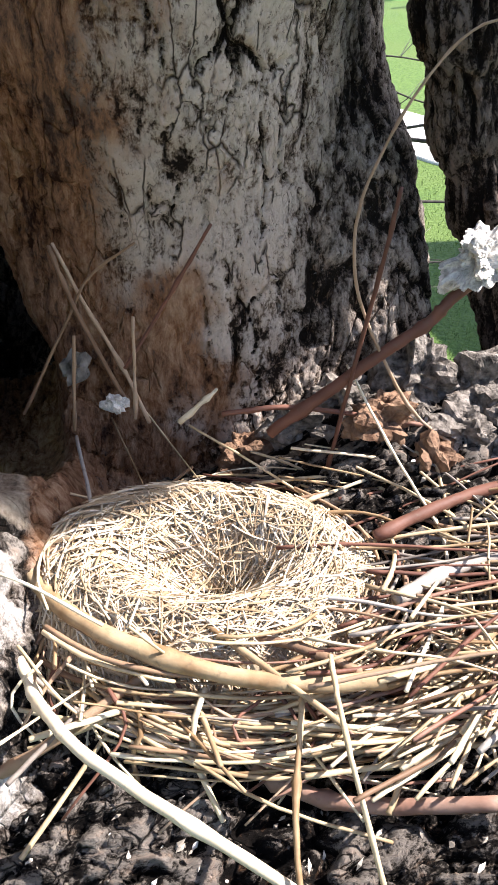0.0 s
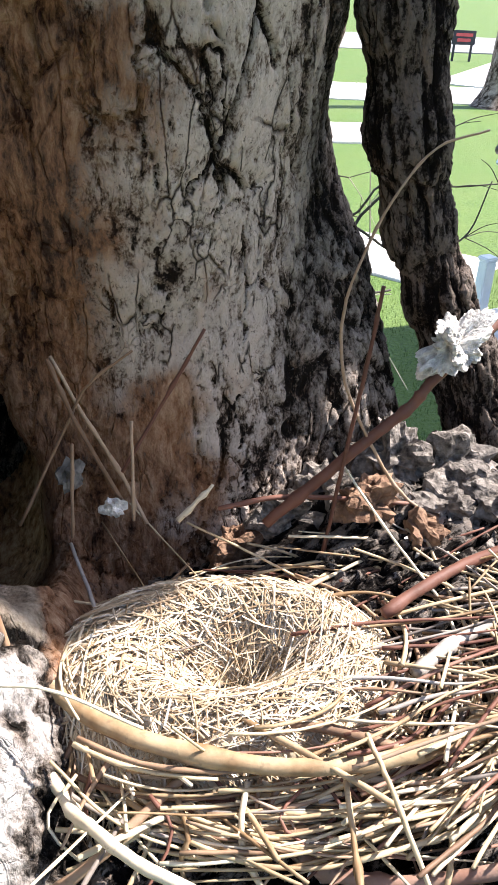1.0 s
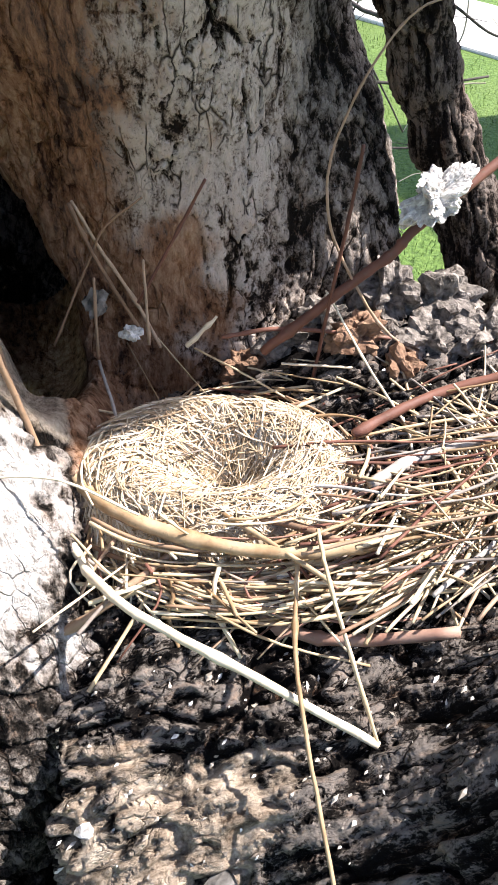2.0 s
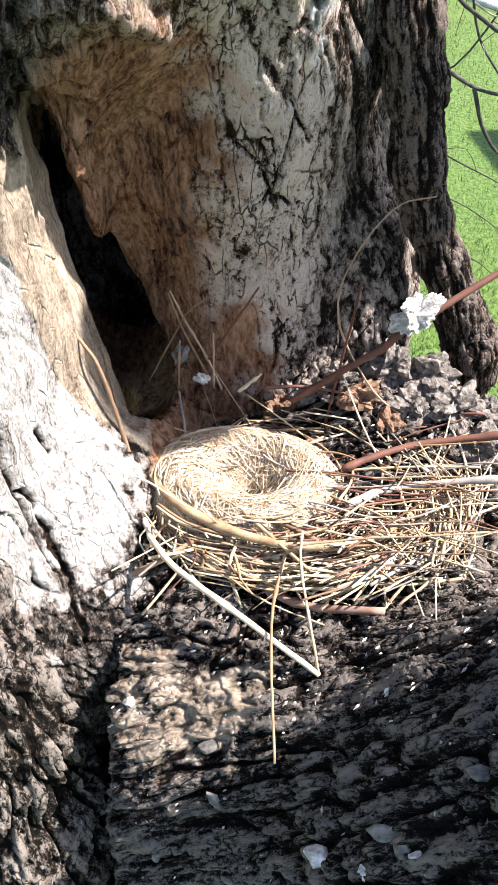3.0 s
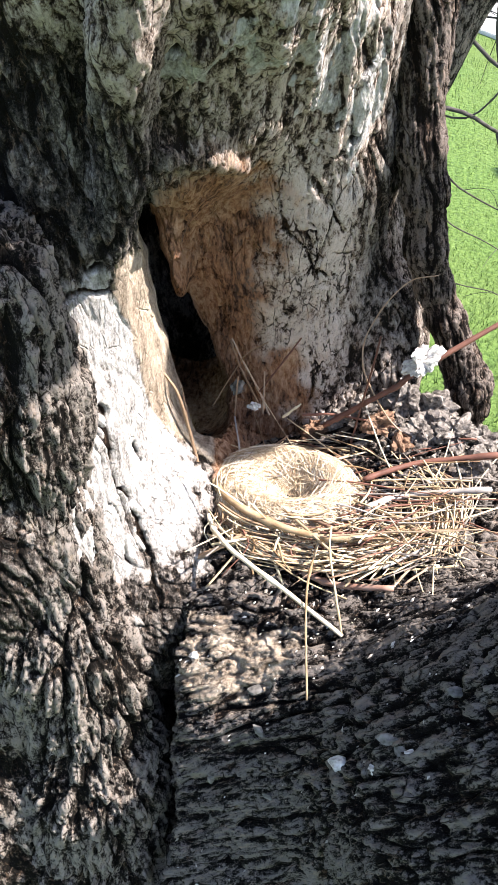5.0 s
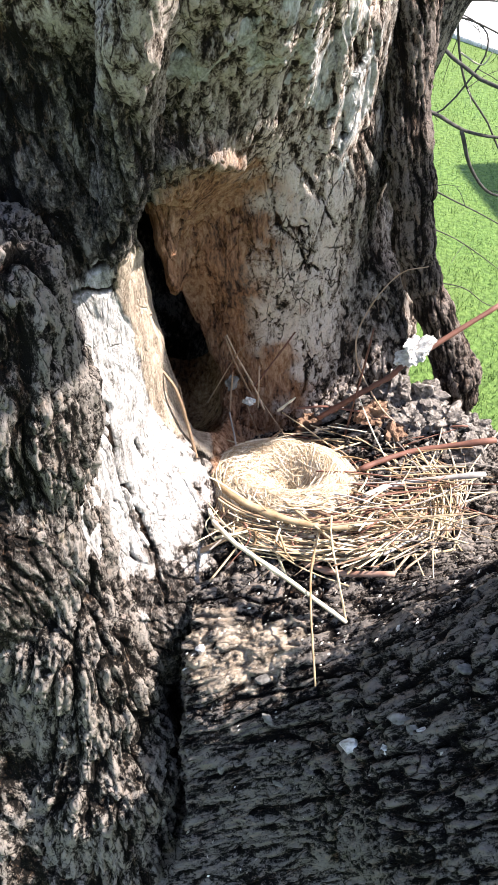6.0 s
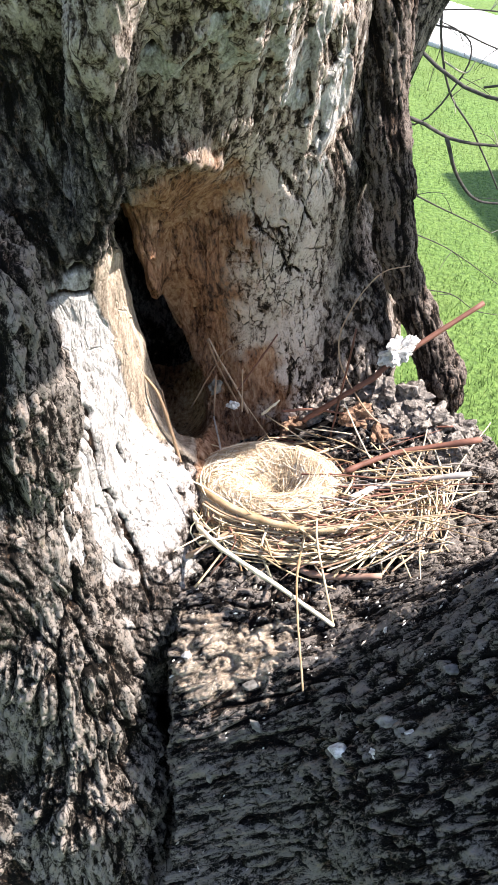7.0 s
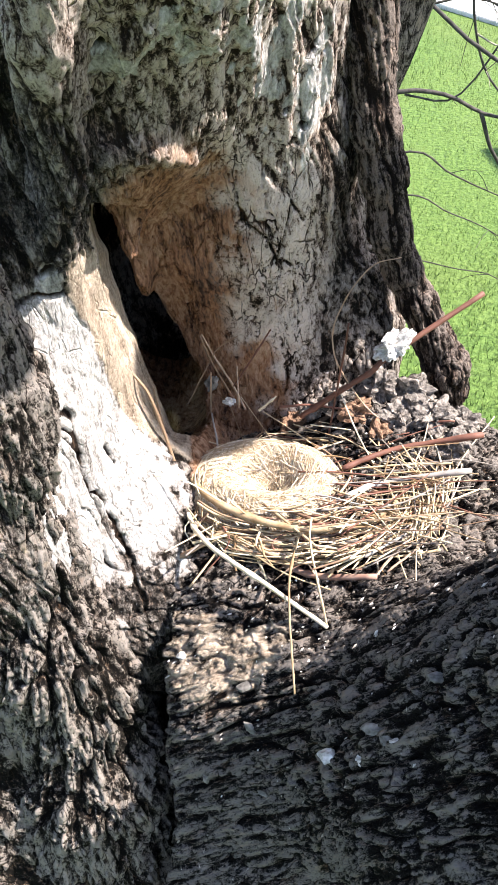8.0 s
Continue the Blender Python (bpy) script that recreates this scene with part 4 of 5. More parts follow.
def build_sapling():
    mat = plain_material("sapling_bark", (0.022, 0.018, 0.015), (0.07, 0.06, 0.05), 60, 0.85, 0.001)
    tip = plain_material("pale_dead_twig", (0.22, 0.19, 0.14), (0.36, 0.31, 0.24), 60, 0.85, 0.001)
    t = tagged(new("sapling"), "leafless dark sapling with thin tangled branches on the lawn", "tree")
    bough("trunk", [(-0.10, 2.72, -0.05), (-0.09, 2.72, 0.6), (-0.06, 2.7, 1.2), (-0.02, 2.7, 1.9)], 0.022, 0.010, t, mat, "", 1)
    rows = (
        ([(-0.08, 2.71, 0.85), (0.1, 2.7, 1.0), (0.277, 2.7, 0.999), (0.438, 2.7, 0.932), (0.603, 2.7, 0.919), (0.9, 2.72, 0.93)], 0.010, 0.004),
        ([(0.42, 2.7, 0.935), (0.474, 2.7, 0.81), (0.55, 2.7, 0.714), (0.651, 2.7, 0.696), (0.85, 2.7, 0.72)], 0.008, 0.003),
        ([(-0.04, 2.7, 1.3), (0.15, 2.7, 1.42), (0.30, 2.7, 1.45), (0.348, 2.7, 1.24), (0.411, 2.7, 1.083), (0.511, 2.7, 0.959), (0.638, 2.7, 0.754)], 0.006, 0.003),
        ([(0.15, 2.7, 0.995), (0.316, 2.7, 0.985), (0.434, 2.7, 1.149), (0.448, 2.7, 1.245), (0.398, 2.7, 1.295), (0.30, 2.7, 1.33)], 0.004, 0.002),
        ([(-0.03, 2.7, 1.25), (0.212, 2.7, 1.339), (0.332, 2.7, 1.356), (0.487, 2.7, 1.361), (0.7, 2.7, 1.33)], 0.004, 0.002),
        ([(-0.05, 2.7, 1.22), (0.223, 2.7, 1.291), (0.348, 2.7, 1.309), (0.533, 2.7, 1.245), (0.75, 2.7, 1.2)], 0.005, 0.002),
        ([(-0.09, 2.7, 0.72), (0.2, 2.7, 0.79), (0.342, 2.7, 0.71), (0.489, 2.7, 0.645), (0.651, 2.7, 0.572)], 0.005, 0.002),
        ([(-0.09, 2.7, 0.55), (0.2, 2.7, 0.62), (0.354, 2.7, 0.554), (0.518, 2.7, 0.481), (0.726, 2.7, 0.345)], 0.004, 0.0015),
        ([(-0.10, 2.7, 0.30), (0.2, 2.7, 0.34), (0.42, 2.7, 0.302), (0.553, 2.7, 0.282), (0.656, 2.7, 0.213), (0.758, 2.7, 0.196)], 0.003, 0.0015),
        ([(-0.03, 2.7, 1.5), (0.35, 2.4, 1.25), (0.541, 2.2, 1.264), (0.613, 2.2, 1.335), (0.684, 2.2, 1.413), (0.8, 2.2, 1.55)], 0.007, 0.003),
        ([(0.45, 2.3, 1.26), (0.58, 2.2, 1.33), (0.658, 2.2, 1.42), (0.78, 2.2, 1.43), (0.861, 2.2, 1.415), (0.993, 2.2, 1.425)], 0.004, 0.002),
        ([(0.60, 2.2, 1.30), (0.75, 2.2, 1.22), (0.919, 2.2, 1.274), (0.972, 2.2, 1.432)], 0.004, 0.002),
    )
    for k, (pts, r0, r1) in enumerate(rows):
        bough("branch", pts, r0, r1, t, mat, "", k + 3)
    for k, pts in enumerate(([(0.58, 2.2, 1.27), (0.611, 2.2, 1.072), (0.69, 2.2, 0.983), (0.823, 2.2, 0.792)], [(0.612, 2.2, 1.064), (0.66, 2.2, 1.10), (0.726, 2.2, 1.107)], [(0.595, 2.2, 1.16), (0.64, 2.2, 1.24), (0.62, 2.2, 1.456)], [(0.36, 2.7, 1.2), (0.44, 2.68, 1.17), (0.47, 2.68, 1.21)])):
        bough("branch", pts, 0.0035, 0.0015, t, tip, "pale dead side branch", k + 30)
    rng = random.Random(5)
    for k in range(40):
        pts, r0, r1 = rows[rng.randrange(len(rows))]
        a = Vector(pts[rng.randrange(1, len(pts))])
        d = Vector((rng.uniform(-0.5, 1), rng.uniform(-0.3, 0.3), rng.uniform(-0.8, 0.8))).normalized() * rng.uniform(0.06, 0.2)
        bough("branchlet", [a, a + d * 0.5 + Vector((0, 0, 0.01)), a + d], 0.0016, 0.0008, t, mat if rng.random() < 0.7 else tip, "", k + 50)


build_sapling()


def build_far_tree():
    t = tagged(new("lawn_tree"), "tall grey-barked tree beyond the footpath", "tree")
    p = through_points([(6.55, 14.9, -0.1), (6.55, 14.9, 0.3), (6.56, 14.9, 1.2), (6.56, 14.95, 4.5), (6.6, 15.0, 7.0)], 60)
    r = np.interp(np.linspace(0, 1, 60), [0, 0.25, 0.4, 1], [0.52, 0.27, 0.21, 0.13])
    v, q = tube(p, r, 48, 0.05, 9)
    me = quad_mesh("trunk", v, q)
    off, high = furrow_relief(np.array(v, np.float32), (0, 0, 1), 0.05, 0.02, 91)
    for k, a in (("relief", high), ("bare_sunlit", high * 0), ("wood", high * 0), ("rot", high * 0), ("dark", high * 0 + 0.35)):
        attribute(me, k, a)
    link_part("trunk", me, bark_back, t)
    rng = random.Random(3)
    for k in range(7):
        a = k / 7 * math.tau + rng.uniform(-0.3, 0.3)
        z = rng.uniform(4.2, 6.8)
        d = Vector((math.cos(a), math.sin(a), rng.uniform(0.6, 1.1))) * rng.uniform(1.4, 2.2)
        bough("limb", [(6.57, 14.97, z), Vector((6.57, 14.97, z)) + d * 0.5, Vector((6.57, 14.97, z)) + d + Vector((0, 0, 0.5))], 0.09, 0.03, t, bark_dark, "", k + 200)


build_far_tree()
# ---- twigs and nest ----


def twig(name, points, r0, r1, material, parent, label="", seed=0, sides=7, knots=3):
    if r0 < 0.0016:
        r0, r1 = 0.82 * r0, 0.78 * r1
    rng = random.Random(seed * 7 + len(points))
    length = sum(math.dist(a, b) for a, b in zip(points, points[1:]))
    n = max(8, min(40, int(length / 0.005)))
    p = through_points(points, n)
    r = np.linspace(r0, r1, n) * (1 + 0.06 * np.array([rng.uniform(-1, 1) for _ in range(n)]))
    for _ in range(knots):
        k = rng.randrange(1, n - 1)
        r[k] *= 1.28
    p = p + np.array([[rng.uniform(-1, 1) for _ in range(3)] for _ in range(n)]) * min(r0, 0.0012) * 0.16
    v, q = tube(p, r, sides)
    ob = link_part(name, quad_mesh(name, v, q), material, parent, label)
    return ob


nest = tagged(new("bird_nest"), "untidy nest of pale straw and twigs in the tree fork", "nest")

twig("twig", [(-0.086, 0.24, 1.694), (-0.079, 0.22, 1.696), (-0.061, 0.191, 1.696), (-0.046, 0.176, 1.696), (-0.023, 0.163, 1.696), (0.012, 0.153, 1.696), (0.047, 0.154, 1.696), (0.075, 0.164, 1.697), (0.098, 0.182, 1.700)], 0.0033, 0.0026, straw_mat, nest, "thick pale curved stalk along the rim", 1, 10)
twig("twig", [(-0.065, 0.172, 1.686), (-0.055, 0.155, 1.683), (-0.048, 0.143, 1.690), (-0.033, 0.128, 1.692), (0.004, 0.108, 1.687), (0.053, 0.09, 1.664)], 0.0021, 0.0017, straw_mat, nest, "long pale stalk hanging over the edge", 2)
twig("twig", [(0.035, 0.158, 1.702), (0.037, 0.13, 1.703), (0.053, 0.09, 1.665)], 0.0011, 0.0009, straw_mat, nest, "", 3)
twig("twig", [(0.027, 0.15, 1.694), (0.024, 0.105, 1.686), (0.0345, 0.043, 1.650)], 0.0012, 0.0010, straw_mat, nest, "", 4)
twig("twig", [(-0.022, 0.162, 1.695), (-0.021, 0.171, 1.699), (-0.015, 0.176, 1.701), (-0.006, 0.172, 1.700), (0.009, 0.161, 1.699), (0.024, 0.15, 1.697), (0.04, 0.14, 1.692)], 0.0015, 0.0013, straw_mat, nest, "looped dry stem", 5)
twig("twig", [(-0.077, 0.212, 1.698), (-0.066, 0.207, 1.698), (-0.035, 0.19, 1.697), (-0.009, 0.176, 1.697), (0.024, 0.166, 1.697), (0.045, 0.156, 1.697)], 0.0024, 0.0018, brown_mat, nest, "", 6)
twig("twig", [(0.005, 0.149, 1.668), (0.026, 0.135, 1.668), (0.047, 0.128, 1.672), (0.085, 0.122, 1.686)], 0.0026, 0.0024, red_mat, nest, "smooth red-brown twig below the rim", 7)
twig("twig", [(0.055, 0.21, 1.703), (0.075, 0.221, 1.706), (0.103, 0.232, 1.71), (0.16, 0.235, 1.726)], 0.0024, 0.0022, red_mat, nest, "thick red-brown twig", 8, 9)
twig("twig", [(0.059, 0.184, 1.699), (0.075, 0.194, 1.701), (0.097, 0.201, 1.704), (0.15, 0.2, 1.722)], 0.0026, 0.0021, grey_mat, nest, "grey weathered twig", 9, 9)
twig("twig", [(0.041, 0.25, 1.698), (0.045, 0.25, 1.74), (0.05, 0.25, 1.787), (0.052, 0.25, 1.813)], 0.00105, 0.00095, red_mat, nest, "upright red-brown twig", 10)
twig("twig", [(0.018, 0.255, 1.713), (0.049, 0.255, 1.744), (0.071, 0.257, 1.763), (0.085, 0.262, 1.777), (0.15, 0.298, 1.812)], 0.0023, 0.0021, red_mat, nest, "slanting red-brown twig", 11, 9)
twig("twig", [(0.118, 0.25, 1.70), (0.076, 0.255, 1.721), (0.051, 0.255, 1.759), (0.042, 0.255, 1.782), (0.041, 0.256, 1.804), (0.047, 0.258, 1.824), (0.056, 0.26, 1.842), (0.068, 0.262, 1.856), (0.085, 0.262, 1.862)], 0.0009, 0.0005, brown_mat, nest, "thin arching grey twig", 12)
twig("twig", [(-0.001, 0.258, 1.719), (0.026, 0.26, 1.722), (0.067, 0.26, 1.718), (0.11, 0.26, 1.712), (0.14, 0.255, 1.72)], 0.0013, 0.0012, red_mat, nest, "", 13)
twig("twig", [(-0.078, 0.262, 1.712), (-0.058, 0.265, 1.754), (-0.049, 0.265, 1.771), (-0.033, 0.265, 1.784)], 0.0008, 0.0006, brown_mat, nest, "", 14)
twig("twig", [(-0.062, 0.268, 1.781), (-0.052, 0.266, 1.759), (-0.039, 0.264, 1.734), (-0.029, 0.26, 1.712)], 0.0008, 0.0010, brown_mat, nest, "", 15)
twig("twig", [(-0.063, 0.266, 1.781), (-0.054, 0.263, 1.756), (-0.038, 0.26, 1.722)], 0.0009, 0.0011, brown_mat, nest, "", 16)
twig("twig", [(-0.038, 0.262, 1.735), (-0.021, 0.265, 1.765), (-0.007, 0.265, 1.792)], 0.0009, 0.0008, red_mat, nest, "", 17)
twig("twig", [(-0.034, 0.26, 1.758), (-0.034, 0.258, 1.715)], 0.0008, 0.0008, brown_mat, nest, "", 18)
twig("twig", [(-0.056, 0.262, 1.748), (-0.058, 0.258, 1.708)], 0.0008, 0.0008, brown_mat, nest, "", 19)
twig("twig", [(-0.017, 0.255, 1.716), (-0.003, 0.26, 1.729)], 0.0015, 0.0009, straw_mat, nest, "", 20)
twig("twig", [(-0.002, 0.154, 1.69), (-0.005, 0.145, 1.685), (-0.004, 0.138, 1.676), (0.005, 0.125, 1.666)], 0.0012, 0.0011, straw_mat, nest, "", 21)
twig("twig", [(-0.027, 0.165, 1.687), (-0.021, 0.145, 1.682), (-0.023, 0.14, 1.672), (-0.016, 0.125, 1.657)], 0.0012, 0.0009, straw_mat, nest, "", 22)
twig("twig", [(-0.085, 0.152, 1.655), (-0.067, 0.15, 1.661), (-0.053, 0.147, 1.667), (-0.032, 0.148, 1.681)], 0.0012, 0.0011, straw_mat, nest, "", 23)
twig("twig", [(-0.08, 0.135, 1.655), (-0.053, 0.14, 1.674), (-0.038, 0.148, 1.682), (-0.009, 0.168, 1.692)], 0.0019, 0.0015, brown_mat, nest, "", 24)
twig("twig", [(-0.106, 0.207, 1.795), (-0.091, 0.202, 1.777), (-0.081, 0.197, 1.74), (-0.072, 0.19, 1.70)], 0.0012, 0.0019, brown_mat, nest, "upright brown twig at the hollow", 25)
twig("twig", [(-0.092, 0.22, 1.765), (-0.088, 0.215, 1.745), (-0.08, 0.20, 1.71)], 0.0008, 0.0011, brown_mat, nest, "", 26)
twig("twig", [(-0.104, 0.172, 1.717), (-0.065, 0.168, 1.722), (-0.033, 0.16, 1.71)], 0.0006, 0.0007, straw_mat, nest, "", 27)


def top_of(field, x, y, lo=1.40, hi=1.86):
    """Height of a form's upper surface at x, y."""
    z = np.linspace(lo, hi, 240)
    d = field((x + 0 * z, y + 0 * z, z))
    k = np.nonzero(d < 0)[0]
    return float(z[k[-1]]) if len(k) else lo


def build_filler():
    """Short stalks woven round the cup, and straying ones on its outer side."""
    rng = random.Random(12)
    mats = [straw_mat] * 9 + [brown_mat] * 2 + [grey_mat] + [red_mat]
    made, tries = 0, 0
    soup_v, soup_q, at = [], [], 0
    while made < 380 and tries < 5000:
        tries += 1
        a = rng.uniform(0, math.tau)
        if math.sin(a) > 0.5 and rng.random() < 0.75:
            continue
        R = rng.uniform(0.62, 1.12)
        stray = rng.random() < 0.22
        cx, cy = 0.015 + 0.085 * R * math.cos(a), 0.198 + 0.058 * R * math.sin(a)
        if math.cos(a) > 0.3:
            cx += rng.uniform(0, 0.035)
        turn = math.atan2(0.058 * math.cos(a), -0.085 * math.sin(a)) + rng.gauss(0, 1.0 if stray else 0.24)
        L = rng.uniform(0.025, 0.085) if made > 250 else rng.uniform(0.06, 0.14)
        bend = rng.gauss(0, 0.004) if stray else L * L / 0.60 * rng.uniform(0.5, 1.4)
        lie = max(top_of(limb_field, cx, cy) + 0.003, 1.672) if made % 3 else 1.672 + 0.018 * R
        zc = max(1.668 + 0.024 * min(R, 0.95) * rng.uniform(0.2, 1.0), min(lie, 1.70) - 0.004) + 0.25 * max(0, cx - 0.06)
        if math.sin(a) < 0.2:
            zc = min(zc, 1.682 + 0.25 * max(0, cx - 0.06) - 0.02 * max(0, R - 0.9))
        tilt = rng.gauss(0, (0.30 if stray else 0.10) * min(1, 0.05 / L))
        d = (math.cos(turn), math.sin(turn))
        out = (math.cos(a), math.sin(a))
        pts = []
        for s in (-0.5, -0.17, 0.17, 0.5):
            b = -bend * (4 * s * s)
            pts.append((cx + d[0] * L * s + out[0] * b, cy + d[1] * L * s + out[1] * b, zc + tilt * L * s * 2 + rng.uniform(-0.001, 0.001)))
        if min(p[1] for p in pts) < 0.10 or any(float(stems_field(np.array(p))) < -0.004 for p in pts):
            continue
        r = rng.uniform(0.00045, 0.0010) if made > 60 else rng.uniform(0.0008, 0.0014)
        if made < 270:
            twig("twig", pts, r, r * 0.8, rng.choice(mats), nest, "", made, 5, 1)
        else:
            p = through_points(pts, 6)
            v, q = tube(p, np.linspace(r, r * 0.8, 6), 5, 0, 0, False)
            soup_v.append(v)
            soup_q.append(q + at)
            at += len(v)
        made += 1
    # long thin strands straying out over the ledge, and loose ends hanging below the front
    for k in range(46):
        x0, y0 = rng.uniform(0.02, 0.09), rng.uniform(0.14, 0.24)
        L, a = rng.uniform(0.05, 0.12), rng.gauss(0.05, 0.25)
        rise = rng.uniform(0.05, 0.28)
        pts = [(x0 + L * s * math.cos(a), y0 + L * s * math.sin(a) + rng.uniform(-0.003, 0.003), 1.695 + 0.25 * max(0, x0 - 0.06) + L * s * rise + rng.uniform(0, 0.006)) for s in (0, 0.33, 0.66, 1)]
        twig("twig", pts, rng.uniform(0.0005, 0.0011), 0.0005, rng.choice([straw_mat, straw_mat, brown_mat, red_mat, grey_mat]), nest, "", 700 + k, 5, 1)
    for k in range(34):
        x0 = rng.uniform(-0.085, 0.05)
        y0 = 0.165 - 0.12 * max(0, 0.0 - abs(x0)) + rng.uniform(-0.015, 0.01) + 0.25 * max(0, -x0 - 0.05)
        drop = rng.uniform(0.012, 0.045)
        pts = [(x0, y0, 1.688), (x0 + rng.uniform(-0.012, 0.02), y0 - 0.010, 1.688 - 0.3 * drop), (x0 + rng.uniform(-0.02, 0.03), y0 - rng.uniform(0.015, 0.03), 1.688 - drop)]
        twig("twig", pts, rng.uniform(0.0006, 0.0013), 0.0006, rng.choice([straw_mat, straw_mat, brown_mat, red_mat]), nest, "", 800 + k, 5, 1)
    ob = new("straw", raw_mesh("straw", np.concatenate(soup_v), np.concatenate(soup_q)))
    ob.data.materials.append(straw_mat)
    ob.parent = nest
    tagged(ob, "loose broken straw", kind="stuff")


build_filler()


def build_lining():
    """A soft shallow cup of matted fibre and fine grass."""
    rng = np.random.default_rng(8)
    cen, rad = np.array((-0.004, 0.203, 1.676)), np.array((0.074, 0.050))

    def rise(r):
        return 0.024 * np.exp(-((np.minimum(r, 1.1) - 0.55) / 0.42) ** 2) - 0.010 * np.maximum(r - 0.8, 0) / 0.2 - 0.013 * np.maximum(1 - r / 0.6, 0) ** 1.5

    nu, nv = 120, 50
    u = np.linspace(0, math.tau, nu, endpoint=False)
    s = np.linspace(0.01, 0.93, nv)
    U, S = np.meshgrid(u, s, indexing="ij")
    v = np.stack([cen[0] + rad[0] * S * np.cos(U), cen[1] + rad[1] * S * np.sin(U), cen[2] + rise(S)], -1).reshape(-1, 3)
    v = v + 0.007 * (np.stack([fbm(v / 0.014, 3, 300 + i) for i in range(3)], 1) - 0.5)
    i = np.arange(nu)[:, None] * nv
    k = (np.arange(nu)[:, None] + 1) % nu * nv
    j = np.arange(nv - 1)[None]
    q = np.stack([i + j, i + j + 1, k + j + 1, k + j], -1).reshape(-1, 4)
    link_part("lining", raw_mesh("lining", v, q), fibre_mat, nest, "soft pale mat of fibre lining the cup")
    # long fine strands lying on the mat, swirled round the cup
    n, m = 3600, 6
    a = rng.random(n) * math.tau
    r = np.sqrt(rng.random(n)) * 0.97
    turn = np.arctan2(rad[1] * np.cos(a), -rad[0] * np.sin(a)) + rng.normal(0, 0.75, n)
    L = 0.010 + 0.030 * rng.random(n)
    curve = rng.normal(0, 40, n) * 0.6
    x, y = cen[0] + rad[0] * r * np.cos(a), cen[1] + rad[1] * r * np.sin(a)
    lift = rng.random(n) * 0.004
    pts = []
    for t in np.linspace(0, 1, m):
        h = turn + curve * L * (t - 0.5)
        if pts:
            x, y = x + np.cos(h) * L / (m - 1), y + np.sin(h) * L / (m - 1)
        rr = np.hypot((x - cen[0]) / rad[0], (y - cen[1]) / rad[1])
        pts.append((np.stack([x, y, cen[2] + rise(rr) + lift * (0.4 + t)], 1), np.stack([-np.sin(h), np.cos(h), 0 * h], 1)))
    w = (0.00018 + 0.00026 * rng.random(n) ** 2)[:, None]
    rows = []
    for p, side in pts:
        rows += [p - side * w, p + np.array((0, 0, 1)) * w * 1.2, p + side * w]
    vv = np.stack(rows, 1).reshape(-1, 3)
    o = np.arange(n)[:, None] * (3 * m)
    quads = np.concatenate([o + np.array([[3 * t + e, 3 * t + e + 1, 3 * t + e + 4, 3 * t + e + 3]]) for t in range(m - 1) for e in (0, 1)])
    ob = link_part("fibre", raw_mesh("fibre", vv, quads), fibre_mat, nest, "fine pale dry grass and plant down")
    tagged(ob, kind="stuff")


build_lining()


def build_rim_strands():
    """Long stalks bent round the cup and lying over the edge of its lining."""
    rng = random.Random(77)
    for k in range(85):
        start = rng.uniform(1.7, 6.6)
        span = rng.uniform(0.5, 1.5)
        ring = rng.uniform(0.72, 1.06)
        drift = rng.uniform(-0.10, 0.14)
        z = 1.676 + 0.024 * math.exp(-((ring - 0.55) / 0.42) ** 2) + rng.uniform(0.001, 0.007) - 0.02 * max(0, ring - 0.9)
        rise = rng.uniform(-0.006, 0.006)
        pts = []
        for i in range(5):
            a, r = start + span * i / 4, ring + drift * (i / 4) ** 2
            x = -0.002 + 0.076 * r * math.cos(a)
            pts.append((x, 0.202 + 0.053 * r * math.sin(a), z + rise * (i / 4 - 0.5) + 0.2 * max(0, x - 0.05)))
        if any(float(stems_field(np.array(p))) < 0.0 for p in pts):
            continue
        r0 = rng.uniform(0.0005, 0.0013)
        twig("twig", pts, r0, 0.7 * r0, rng.choice([straw_mat] * 5 + [brown_mat] * 3 + [red_mat, grey_mat]), nest, "", 900 + k, 5, 1)


build_rim_strands()


def crumb(name, at, size, material, label, category, seed, parent=None, n=2, rag=0.0):
    """A small irregular lump."""
    bm = bmesh.new()
    bmesh.ops.create_icosphere(bm, subdivisions=n, radius=1)
    for v in bm.verts:
        k = 1 + 0.9 * (noise.noise(v.co * 1.3 + Vector((seed, 0, 0))) + 0.6 * noise.noise(v.co * 3.1 + Vector((0, seed, 0))))
        if rag:
            k += rag * (noise.noise(v.co * 6.5 + Vector((seed, 7, 0))) + 0.8 * noise.noise(v.co * 13.0) + 0.6 * noise.noise(v.co * 27.0))
        v.co = Vector((v.co.x * size[0] * k, v.co.y * size[1] * k, v.co.z * size[2] * k))
    ob = part(name, bm, material, parent)
    ob.matrix_world = pose(*at, seed * 37 % 40 - 20, seed * 53 % 40 - 20, seed * 71 % 360)
    if category:
        tagged(ob, label, category)
    return ob


crumb("plaster_lump", (0.086, 0.262, 1.786), (0.0125, 0.008, 0.0085), chip_mat, "crumbly white lump stuck on the slanting twig", "lump", 3, n=6, rag=0.13)
crumb("white_pebble", (-0.042, 0.258, 1.722), (0.004, 0.003, 0.0032), chip_mat, "small white crumb behind the nest", "crumb", 5, n=3)
crumb("seed_husk", (-0.059, 0.272, 1.728), (0.006, 0.004, 0.006), chipgrey_mat, "pale crumpled husk in the hollow", "husk", 6, n=3)


